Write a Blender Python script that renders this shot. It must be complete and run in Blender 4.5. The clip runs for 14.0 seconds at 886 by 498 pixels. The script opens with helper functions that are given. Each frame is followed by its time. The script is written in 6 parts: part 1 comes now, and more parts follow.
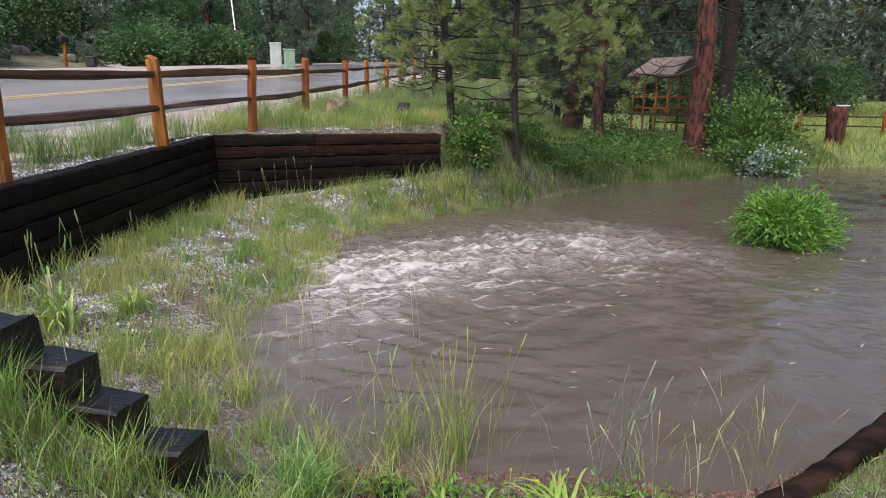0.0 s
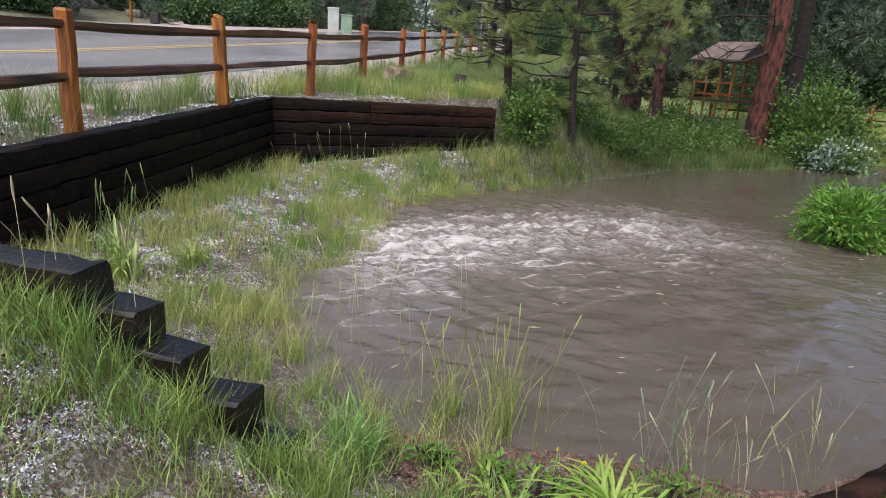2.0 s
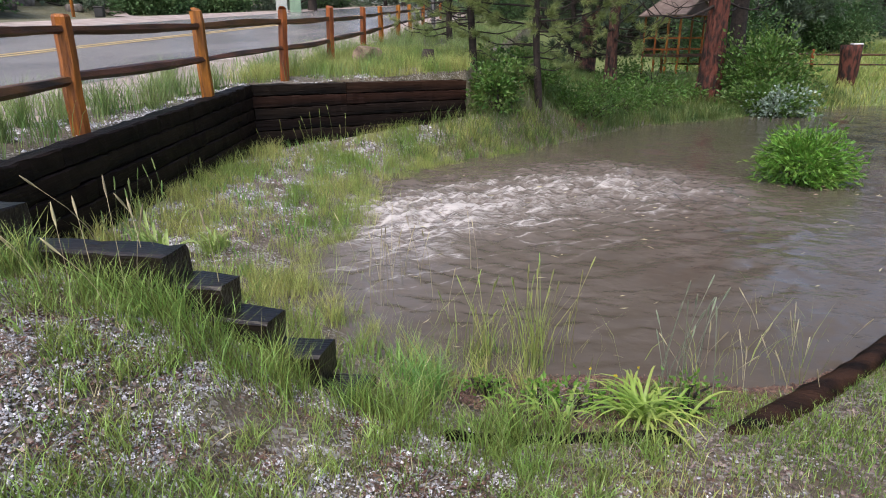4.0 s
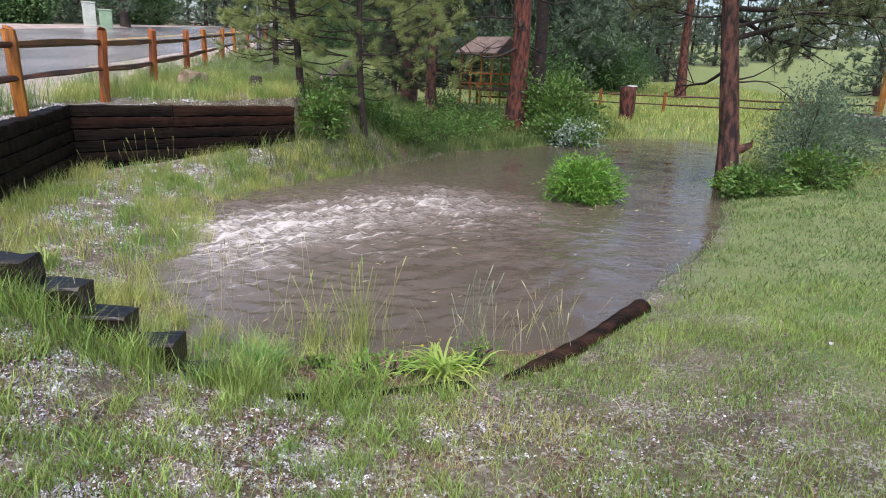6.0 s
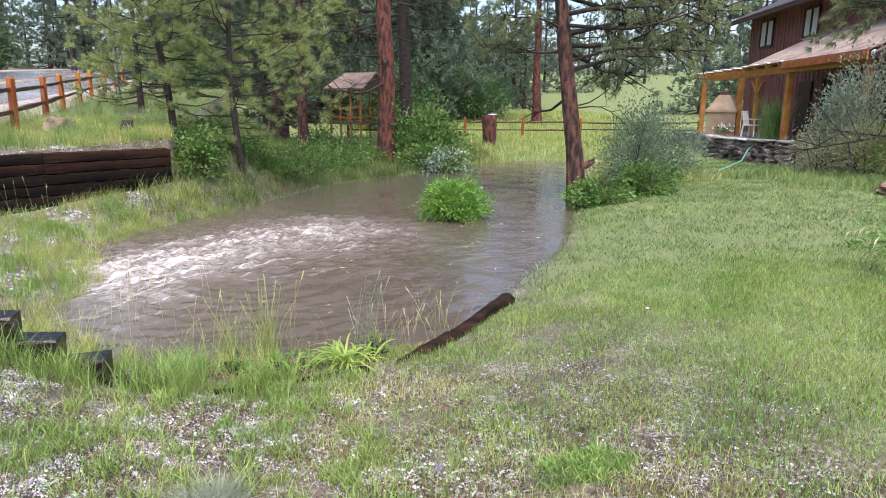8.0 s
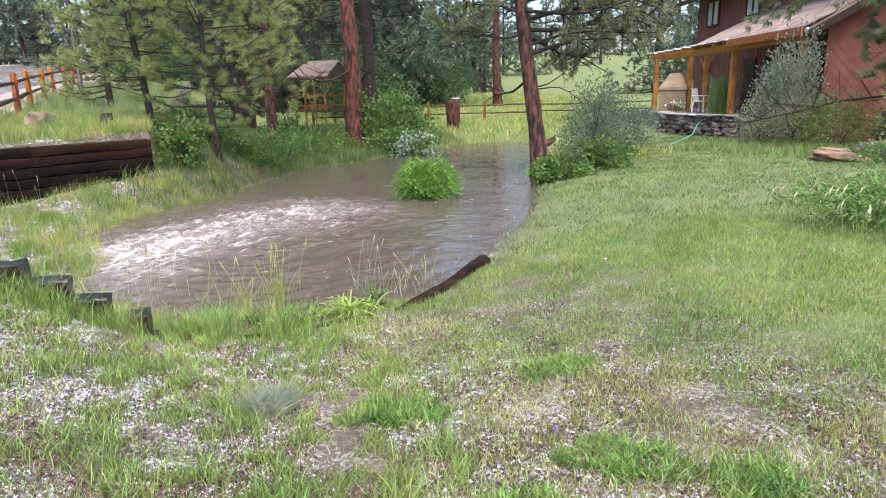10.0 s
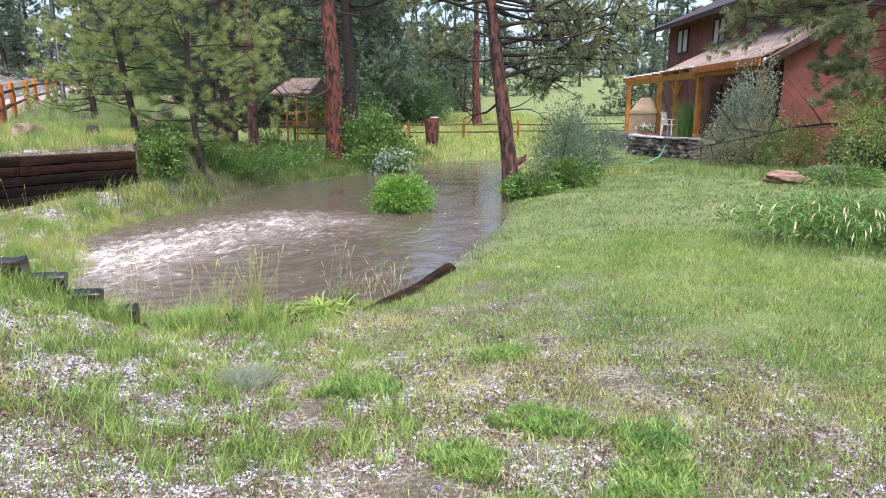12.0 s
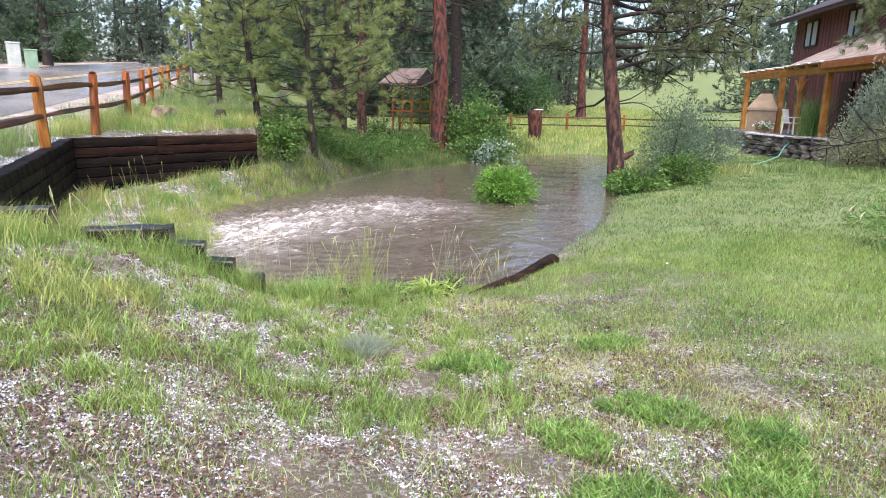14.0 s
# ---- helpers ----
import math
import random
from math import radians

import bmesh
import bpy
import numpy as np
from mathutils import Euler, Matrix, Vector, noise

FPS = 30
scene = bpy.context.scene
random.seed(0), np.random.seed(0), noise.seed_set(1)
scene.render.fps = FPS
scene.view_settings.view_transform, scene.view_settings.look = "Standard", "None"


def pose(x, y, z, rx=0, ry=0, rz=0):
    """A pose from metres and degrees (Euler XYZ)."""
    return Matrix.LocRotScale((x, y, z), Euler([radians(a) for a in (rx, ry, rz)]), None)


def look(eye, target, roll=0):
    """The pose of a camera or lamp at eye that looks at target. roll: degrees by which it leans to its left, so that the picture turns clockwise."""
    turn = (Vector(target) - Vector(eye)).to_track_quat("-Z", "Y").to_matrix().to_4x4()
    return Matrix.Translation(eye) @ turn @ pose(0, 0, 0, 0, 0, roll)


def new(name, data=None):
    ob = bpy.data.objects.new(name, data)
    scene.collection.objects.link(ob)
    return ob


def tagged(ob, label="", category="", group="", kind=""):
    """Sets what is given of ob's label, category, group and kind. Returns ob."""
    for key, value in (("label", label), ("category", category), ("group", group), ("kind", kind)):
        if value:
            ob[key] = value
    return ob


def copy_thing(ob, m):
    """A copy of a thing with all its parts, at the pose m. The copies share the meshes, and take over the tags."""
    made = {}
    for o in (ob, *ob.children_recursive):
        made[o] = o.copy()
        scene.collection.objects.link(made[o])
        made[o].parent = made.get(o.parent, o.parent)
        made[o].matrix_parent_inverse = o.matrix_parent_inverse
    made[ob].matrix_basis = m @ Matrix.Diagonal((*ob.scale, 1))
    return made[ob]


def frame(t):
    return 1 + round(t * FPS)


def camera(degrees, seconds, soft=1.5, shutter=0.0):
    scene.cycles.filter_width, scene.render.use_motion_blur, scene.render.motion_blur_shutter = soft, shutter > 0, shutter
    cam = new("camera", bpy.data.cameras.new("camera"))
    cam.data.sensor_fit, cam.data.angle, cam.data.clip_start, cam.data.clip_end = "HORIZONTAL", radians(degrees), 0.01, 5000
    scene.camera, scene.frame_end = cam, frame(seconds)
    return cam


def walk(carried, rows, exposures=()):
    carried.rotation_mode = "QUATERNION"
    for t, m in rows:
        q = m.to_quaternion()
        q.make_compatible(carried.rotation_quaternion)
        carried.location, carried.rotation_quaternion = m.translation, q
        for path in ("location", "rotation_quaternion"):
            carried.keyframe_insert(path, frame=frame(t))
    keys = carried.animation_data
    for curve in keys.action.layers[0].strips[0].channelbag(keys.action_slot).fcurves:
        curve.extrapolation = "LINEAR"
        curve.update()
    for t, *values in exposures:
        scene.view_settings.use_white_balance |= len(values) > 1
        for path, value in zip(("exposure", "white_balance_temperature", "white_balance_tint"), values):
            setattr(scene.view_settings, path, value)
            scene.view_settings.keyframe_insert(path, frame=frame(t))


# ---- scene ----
cam = camera(70.1, 14.0, soft=1.0)
PATH = [
    (0, (0.66, 0.349, 1.882), (0.304, 2.261, 1.414), 0.7),
    (0.5, (0.713, 0.313, 1.887), (0.212, 2.178, 1.364), 2.2),
    (1, (0.769, 0.308, 1.906), (0.231, 2.144, 1.322), 3.2),
    (1.5, (0.676, 0.368, 1.898), (0.209, 2.232, 1.344), 2.9),
    (2, (0.569, 0.335, 1.87), (0.094, 2.198, 1.32), 3.7),
    (2.5, (0.542, 0.145, 1.882), (0.032, 1.98, 1.273), 1.6),
    (3, (0.478, 0.01, 1.924), (-0.025, 1.844, 1.308), 2.0),
    (3.2, (0.423, -0.033, 1.917), (-0.005, 1.819, 1.296), 0.3),
    (5.3, (0.256, -0.615, 2.012), (0.079, 1.277, 1.387), 2.2),
    (5.5, (0.297, -0.711, 2.043), (0.216, 1.204, 1.474), 2.1),
    (6, (0.41, -1.032, 2.023), (0.575, 0.886, 1.481), 2.5),
    (6.5, (0.375, -1.253, 2.046), (0.716, 0.657, 1.559), 0.0),
    (7, (0.269, -1.44, 2.038), (0.741, 0.432, 1.517), -1.3),
    (7.5, (0.254, -1.644, 2.054), (0.73, 0.256, 1.65), -0.6),
    (8, (0.238, -1.887, 2.061), (0.772, -0.01, 1.622), 0.3),
    (8.5, (0.111, -2.058, 2.053), (0.741, -0.211, 1.618), 0.3),
    (8.7, (0.056, -2.129, 2.052), (0.696, -0.297, 1.568), -0.4),
    (10.8, (-0.231, -2.934, 2.025), (0.404, -1.094, 1.566), -1.5),
    (11, (-0.201, -3.006, 2.038), (0.432, -1.161, 1.598), -1.2),
    (11.5, (-0.168, -3.187, 2.036), (0.568, -1.381, 1.594), -0.2),
    (12, (-0.233, -3.239, 2.054), (0.463, -1.413, 1.626), -0.2),
    (12.5, (-0.393, -3.237, 2.054), (0.258, -1.403, 1.595), -1.1),
    (13, (-0.446, -3.283, 2.053), (0.308, -1.486, 1.603), -0.2),
    (13.5, (-0.426, -3.318, 2.046), (0.277, -1.497, 1.612), 0.8),
    (14, (-0.416, -3.338, 2.028), (-0.003, -1.434, 1.574), 1.0),
]
walk(cam, [(t, look(eye, target, roll)) for t, eye, target, roll in PATH],
     exposures=[(0.0, 0.71, 6430, 13), (3.2, 0.67, 6430, 13), (5.3, 0.76, 6430, 13), (6.5, 1.06, 6330, 14), (8.5, 1.32, 6330, 14), (14.0, 1.42, 6330, 14)])

# ---- world, sun ----
world = bpy.data.worlds.new("overcast_sky")
scene.world = world
world.use_nodes = True
wn, wl = world.node_tree.nodes, world.node_tree.links
sky = wn.new("ShaderNodeTexSky")
sky.sky_type = "NISHITA"
sky.sun_disc = False
sky.sun_elevation, sky.sun_rotation = radians(57), radians(190)
sky.air_density, sky.dust_density, sky.ozone_density = 1.0, 4.0, 1.0
wn["Background"].inputs["Strength"].default_value = 0.15
wl.new(sky.outputs["Color"], wn["Background"].inputs["Color"])
sun = new("sun", bpy.data.lights.new("sun", "SUN"))
sun.data.energy, sun.data.angle, sun.data.color = 1.5, radians(50), (1.0, 0.955, 0.88)
sun.matrix_world = look((0, 0, 30), (3.8, 21.4, -3.6))


# ---- materials ----
def surf(name, a, b, scale=6.0, fine=70.0, rough=0.8, bump=0.25, metal=0.0, vary=0.0, island=0.0, leaf=0.0,
         stretch=(1, 1, 1), world_space=False, contrast=(0.35, 0.65), gloss=0.5):
    """A grainy material between two colours, with coarse patches, fine grain, relief and a change from piece to piece."""
    m = bpy.data.materials.new(name)
    m.use_nodes = True
    n, l = m.node_tree.nodes, m.node_tree.links
    n.clear()
    out, bs = n.new("ShaderNodeOutputMaterial"), n.new("ShaderNodeBsdfPrincipled")
    geo, tc, mp = n.new("ShaderNodeNewGeometry"), n.new("ShaderNodeTexCoord"), n.new("ShaderNodeMapping")
    mp.inputs["Scale"].default_value = stretch
    l.new(geo.outputs["Position"] if world_space else tc.outputs["Object"], mp.inputs["Vector"])
    n1, n2 = n.new("ShaderNodeTexNoise"), n.new("ShaderNodeTexNoise")
    n1.inputs["Scale"].default_value, n2.inputs["Scale"].default_value = scale, fine
    n1.inputs["Detail"].default_value, n2.inputs["Detail"].default_value = 4, 3
    ramp = n.new("ShaderNodeMapRange")
    ramp.inputs["From Min"].default_value, ramp.inputs["From Max"].default_value = contrast
    mix = n.new("ShaderNodeMix")
    mix.data_type = "RGBA"
    mix.inputs[6].default_value, mix.inputs[7].default_value = (*a, 1), (*b, 1)
    val = n.new("ShaderNodeMapRange")
    val.inputs["To Min"].default_value, val.inputs["To Max"].default_value = 0.62, 1.38
    hsv = n.new("ShaderNodeHueSaturation")
    for node in (n1, n2):
        l.new(mp.outputs["Vector"], node.inputs["Vector"])
    l.new(n1.outputs["Fac"], ramp.inputs["Value"])
    l.new(ramp.outputs["Result"], mix.inputs[0])
    l.new(n2.outputs["Fac"], val.inputs["Value"])
    l.new(mix.outputs[2], hsv.inputs["Color"])
    last = val.outputs["Result"]
    if vary or island:
        info = n.new("ShaderNodeObjectInfo")
        rnd = n.new("ShaderNodeMapRange")
        spread = vary or island
        rnd.inputs["To Min"].default_value, rnd.inputs["To Max"].default_value = 1 - spread, 1 + spread
        l.new(geo.outputs["Random Per Island"] if island else info.outputs["Random"], rnd.inputs["Value"])
        mul = n.new("ShaderNodeMath")
        mul.operation = "MULTIPLY"
        l.new(last, mul.inputs[0])
        l.new(rnd.outputs["Result"], mul.inputs[1])
        last = mul.outputs[0]
        hue = n.new("ShaderNodeMapRange")
        hue.inputs["To Min"].default_value, hue.inputs["To Max"].default_value = 0.5 - 0.05 * spread, 0.5 + 0.05 * spread
        l.new(rnd.inputs["Value"].links[0].from_socket, hue.inputs["Value"])
        l.new(hue.outputs["Result"], hsv.inputs["Hue"])
    l.new(last, hsv.inputs["Value"])
    l.new(hsv.outputs["Color"], bs.inputs["Base Color"])
    bs.inputs["Roughness"].default_value, bs.inputs["Metallic"].default_value = rough, metal
    bs.inputs["Specular IOR Level"].default_value = gloss
    if bump:
        bp = n.new("ShaderNodeBump")
        bp.inputs["Strength"].default_value, bp.inputs["Distance"].default_value = bump, 0.02
        l.new(n2.outputs["Fac"], bp.inputs["Height"])
        l.new(bp.outputs["Normal"], bs.inputs["Normal"])
    if leaf:
        tr, ms = n.new("ShaderNodeBsdfTranslucent"), n.new("ShaderNodeMixShader")
        l.new(hsv.outputs["Color"], tr.inputs["Color"])
        ms.inputs[0].default_value = leaf
        l.new(bs.outputs[0], ms.inputs[1])
        l.new(tr.outputs[0], ms.inputs[2])
        l.new(ms.outputs[0], out.inputs["Surface"])
    else:
        l.new(bs.outputs[0], out.inputs["Surface"])
    return m


def ground_material():
    """Soil and gravel under the grass, greener where the grass attribute is high."""
    m = surf("ground", (0.05, 0.034, 0.029), (0.125, 0.09, 0.078), 2.2, 55, 0.9, 0.9, world_space=True)
    n, l = m.node_tree.nodes, m.node_tree.links
    bs = next(x for x in n if x.type == "BSDF_PRINCIPLED")
    was = bs.inputs["Base Color"].links[0].from_socket
    at, mix, n3 = n.new("ShaderNodeAttribute"), n.new("ShaderNodeMix"), n.new("ShaderNodeTexNoise")
    at.attribute_name = "grassy"
    mix.data_type = "RGBA"
    n3.inputs["Scale"].default_value, n3.inputs["Detail"].default_value = 0.9, 5
    tint = n.new("ShaderNodeMix")
    tint.data_type = "RGBA"
    tint.inputs[6].default_value, tint.inputs[7].default_value = (0.085, 0.15, 0.036, 1), (0.2, 0.24, 0.075, 1)
    cell, grit, chip, stony = n.new("ShaderNodeTexVoronoi"), n.new("ShaderNodeMapRange"), n.new("ShaderNodeMix"), n.new("ShaderNodeTexNoise")
    split = n.new("ShaderNodeSeparateColor")
    cell.inputs["Scale"].default_value = 62
    stony.inputs["Scale"].default_value, stony.inputs["Detail"].default_value = 3.0, 5
    l.new(n["Mapping"].outputs["Vector"], cell.inputs["Vector"])
    l.new(n["Mapping"].outputs["Vector"], stony.inputs["Vector"])
    l.new(cell.outputs["Color"], split.inputs["Color"])
    both = n.new("ShaderNodeMath")
    both.operation = "MULTIPLY"
    l.new(split.outputs["Red"], both.inputs[0])
    l.new(stony.outputs["Fac"], both.inputs[1])
    grit.inputs["From Min"].default_value, grit.inputs["From Max"].default_value = 0.27, 0.58
    l.new(both.outputs[0], grit.inputs["Value"])
    chip.data_type = "RGBA"
    chip.inputs[7].default_value = (0.34, 0.325, 0.325, 1)
    l.new(grit.outputs["Result"], chip.inputs[0])
    l.new(was, chip.inputs[6])
    was = chip.outputs[2]
    l.new(n3.outputs["Fac"], tint.inputs[0])
    l.new(at.outputs["Fac"], mix.inputs[0])
    l.new(was, mix.inputs[6])
    l.new(tint.outputs[2], mix.inputs[7])
    l.new(mix.outputs[2], bs.inputs["Base Color"])
    return m


def water_material():
    """Muddy flood water with froth where the foam attribute says it boils, and pale mud and painted sky sheen in the
    shallows.
    """
    m = bpy.data.materials.new("muddy_water")
    m.use_nodes = True
    n, l = m.node_tree.nodes, m.node_tree.links
    bs = n["Principled BSDF"]
    geo, at = n.new("ShaderNodeNewGeometry"), n.new("ShaderNodeAttribute")
    at.attribute_name = "foam"
    mp = n.new("ShaderNodeMapping")
    mp.inputs["Rotation"].default_value = (0, 0, radians(-38))
    mp.inputs["Scale"].default_value = (0.9, 1.25, 1.0)
    l.new(geo.outputs["Position"], mp.inputs["Vector"])
    flow = n.new("ShaderNodeMapping")
    flow.inputs["Rotation"].default_value = (0, 0, radians(-32))
    flow.inputs["Scale"].default_value = (0.62, 1.7, 1.0)
    l.new(geo.outputs["Position"], flow.inputs["Vector"])
    big, froth, rip = n.new("ShaderNodeTexNoise"), n.new("ShaderNodeTexNoise"), n.new("ShaderNodeTexNoise")
    big.inputs["Scale"].default_value, big.inputs["Detail"].default_value = 1.3, 5
    froth.inputs["Scale"].default_value, froth.inputs["Detail"].default_value = 3.6, 8
    froth.inputs["Roughness"].default_value, froth.inputs["Distortion"].default_value = 0.68, 1.6
    rip.inputs["Scale"].default_value, rip.inputs["Detail"].default_value = 6.5, 5
    for node in (big, rip):
        l.new(mp.outputs["Vector"], node.inputs["Vector"])
    l.new(flow.outputs["Vector"], froth.inputs["Vector"])
    mud = n.new("ShaderNodeMix")
    mud.data_type = "RGBA"
    mud.inputs[6].default_value, mud.inputs[7].default_value = (0.07, 0.056, 0.044, 1), (0.116, 0.096, 0.078, 1)
    l.new(big.outputs["Fac"], mud.inputs[0])
    add = n.new("ShaderNodeMath")
    add.operation = "ADD"
    l.new(froth.outputs["Fac"], add.inputs[0])
    l.new(at.outputs["Fac"], add.inputs[1])
    mask = n.new("ShaderNodeMapRange")
    mask.inputs["From Min"].default_value, mask.inputs["From Max"].default_value = 0.62, 1.15
    l.new(add.outputs[0], mask.inputs["Value"])
    mix = n.new("ShaderNodeMix")
    mix.data_type = "RGBA"
    mix.inputs[7].default_value = (0.15, 0.127, 0.11, 1)
    l.new(mask.outputs["Result"], mix.inputs[0])
    l.new(mud.outputs[2], mix.inputs[6])
    lace, crest, white, top = n.new("ShaderNodeTexNoise"), n.new("ShaderNodeMath"), n.new("ShaderNodeMapRange"), n.new("ShaderNodeMix")
    lace.inputs["Scale"].default_value, lace.inputs["Detail"].default_value = 5.6, 9
    lace.inputs["Roughness"].default_value, lace.inputs["Distortion"].default_value = 0.66, 1.2
    l.new(flow.outputs["Vector"], lace.inputs["Vector"])
    # strands of white froth follow the ridges of the lace
    away, strand = n.new("ShaderNodeMath"), n.new("ShaderNodeMapRange")
    away.operation = "SUBTRACT"
    away.inputs[1].default_value = 0.5
    l.new(lace.outputs["Fac"], away.inputs[0])
    bent = n.new("ShaderNodeMath")
    bent.operation = "ABSOLUTE"
    l.new(away.outputs[0], bent.inputs[0])
    strand.inputs["From Min"].default_value, strand.inputs["From Max"].default_value = 0.0, 0.13
    strand.inputs["To Min"].default_value, strand.inputs["To Max"].default_value = 0.66, 0.36
    l.new(bent.outputs[0], strand.inputs["Value"])
    crest.operation = "ADD"
    l.new(strand.outputs["Result"], crest.inputs[0])
    l.new(at.outputs["Fac"], crest.inputs[1])
    white.inputs["From Min"].default_value, white.inputs["From Max"].default_value = 1.0, 1.34
    l.new(crest.outputs[0], white.inputs["Value"])
    top.data_type = "RGBA"
    top.inputs[7].default_value = (0.46, 0.435, 0.42, 1)
    l.new(white.outputs["Result"], top.inputs[0])
    l.new(mix.outputs[2], top.inputs[6])
    l.new(top.outputs[2], bs.inputs["Base Color"])
    ro = n.new("ShaderNodeMapRange")
    ro.inputs["To Min"].default_value, ro.inputs["To Max"].default_value = 0.07, 0.4
    l.new(white.outputs["Result"], ro.inputs["Value"])
    l.new(ro.outputs["Result"], bs.inputs["Roughness"])
    bs.inputs["IOR"].default_value = 1.38
    bp = n.new("ShaderNodeBump")
    bp.inputs["Strength"].default_value, bp.inputs["Distance"].default_value = 0.55, 0.05
    calm = n.new("ShaderNodeMapRange")
    calm.inputs["From Min"].default_value, calm.inputs["From Max"].default_value = 0.38, 0.62
    calm.inputs["To Min"].default_value, calm.inputs["To Max"].default_value = 0.08, 0.5
    l.new(big.outputs["Fac"], calm.inputs["Value"])
    l.new(calm.outputs["Result"], bp.inputs["Strength"])
    l.new(rip.outputs["Fac"], bp.inputs["Height"])
    l.new(bp.outputs["Normal"], bs.inputs["Normal"])
    return m


MUD, WATER = ground_material(), water_material()
TIE = surf("creosoted_timber", (0.0025, 0.002, 0.002), (0.013, 0.008, 0.0065), 4, 22, 0.55, 0.7, gloss=0.1, vary=0.45, stretch=(0.16, 2, 2))
TIE_BROWN = surf("weathered_timber", (0.005, 0.0032, 0.0028), (0.03, 0.014, 0.0095), 4, 22, 0.55, 0.7, gloss=0.1, vary=0.4, stretch=(0.16, 2, 2))
TIE_WET = surf("wet_creosoted_timber", (0.003, 0.0026, 0.0026), (0.014, 0.0095, 0.008), 4, 22, 0.33, 0.6, gloss=0.45, vary=0.3, stretch=(0.16, 2, 2))
CEDAR = surf("stained_cedar", (0.12, 0.034, 0.006), (0.38, 0.125, 0.014), 5, 30, 0.5, 0.6, vary=0.2, stretch=(3, 3, 0.4))
RAIL = surf("wet_rail_wood", (0.014, 0.008, 0.006), (0.115, 0.045, 0.016), 3, 30, 0.5, 0.6, vary=0.2, stretch=(3, 0.5, 3))
ASPHALT = surf("wet_asphalt", (0.165, 0.152, 0.15), (0.27, 0.252, 0.248), 0.7, 120, 0.25, 0.12, world_space=True, stretch=(1, 0.3, 1))
YELLOW = surf("yellow_road_paint", (0.42, 0.29, 0.1), (0.52, 0.39, 0.19), 3, 60, 0.5, 0.1, world_space=True)
GRAVEL = surf("shoulder_gravel", (0.27, 0.22, 0.2), (0.42, 0.36, 0.335), 2, 60, 0.85, 0.8, world_space=True)
BARK_RED = surf("ponderosa_bark", (0.014, 0.006, 0.005), (0.12, 0.035, 0.023), 6, 26, 0.85, 1.0, stretch=(1.6, 1.6, 0.55), contrast=(0.4, 0.58))
BARK_BROWN = surf("brown_bark", (0.011, 0.006, 0.0055), (0.115, 0.048, 0.036), 7, 34, 0.85, 1.0, stretch=(1.6, 1.6, 0.6), contrast=(0.4, 0.6))
BARK_DARK = surf("dark_bark", (0.012, 0.009, 0.008), (0.038, 0.027, 0.023), 9, 45, 0.9, 0.8)
LEAF_FAR = surf("far_leaves", (0.05, 0.115, 0.04), (0.115, 0.2, 0.075), 0.6, 8, 0.6, 0, island=0.35, leaf=0.3)
NEEDLE = surf("pine_needles", (0.2, 0.26, 0.09), (0.36, 0.41, 0.165), 1.2, 20, 0.5, 0, island=0.4, leaf=0.45)
NEEDLE_DULL = surf("dull_pine_needles", (0.14, 0.175, 0.085), (0.27, 0.305, 0.155), 1.2, 20, 0.55, 0, island=0.4, leaf=0.4)
# the haze of distance is mixed into this needle colour, greyer and bluer
NEEDLE_HAZE = surf("hazed_pine_needles", (0.075, 0.12, 0.082), (0.15, 0.205, 0.135), 0.5, 8, 0.6, 0, island=0.35, leaf=0.25)
# darker copy of the pine needles: forest shade is put into the colour
NEEDLE_SHADE = surf("shaded_needles", (0.033, 0.058, 0.03), (0.08, 0.115, 0.056), 0.8, 12, 0.6, 0, island=0.35, leaf=0.25)
LEAF = surf("green_leaves", (0.058, 0.13, 0.024), (0.135, 0.235, 0.052), 3, 30, 0.5, 0, island=0.35, leaf=0.35)
LEAF_BRIGHT = surf("bright_leaves", (0.09, 0.22, 0.025), (0.18, 0.34, 0.055), 4, 30, 0.5, 0, island=0.3, leaf=0.35)
LEAF_GREY = surf("silver_leaves", (0.3, 0.35, 0.26), (0.5, 0.55, 0.43), 3, 30, 0.75, 0, island=0.35, leaf=0.6, gloss=0.15)
LEAF_WILLOW = surf("willow_leaves", (0.125, 0.19, 0.125), (0.26, 0.34, 0.23), 3, 30, 0.7, 0, island=0.35, leaf=0.4, gloss=0.2)
LEAF_SAGE = surf("sage_leaves", (0.34, 0.355, 0.21), (0.55, 0.55, 0.37), 3, 30, 0.75, 0, island=0.35, leaf=0.6, gloss=0.15)
LEAF_OLIVE = surf("olive_leaves", (0.14, 0.215, 0.06), (0.31, 0.385, 0.14), 3, 30, 0.6, 0, island=0.4, leaf=0.5, gloss=0.25)
LEAF_RANK = surf("rank_weed_leaves", (0.075, 0.165, 0.036), (0.2, 0.31, 0.085), 3, 30, 0.5, 0, island=0.45, leaf=0.35)
MULCH = surf("wet_mulch", (0.045, 0.022, 0.016), (0.17, 0.095, 0.07), 20, 90, 0.7, 0.3, island=0.4)
LEAF_PALE = surf("pale_wet_leaves", (0.17, 0.26, 0.19), (0.33, 0.42, 0.35), 3, 30, 0.4, 0, island=0.3, leaf=0.2)
GRASS = surf("lawn_grass", (0.14, 0.24, 0.052), (0.315, 0.385, 0.108), 1.6, 9, 0.5, 0, island=0.65, leaf=0.35, world_space=True, contrast=(0.25, 0.75))
GRASS_BACK = surf("back_lawn_grass", (0.1, 0.182, 0.055), (0.235, 0.3, 0.105), 1.4, 9, 0.55, 0, island=0.6, leaf=0.35, world_space=True, contrast=(0.3, 0.7))
GRASS_TALL = surf("tall_grass", (0.19, 0.3, 0.062), (0.45, 0.455, 0.16), 1.6, 9, 0.5, 0, island=0.4, leaf=0.35, world_space=True)
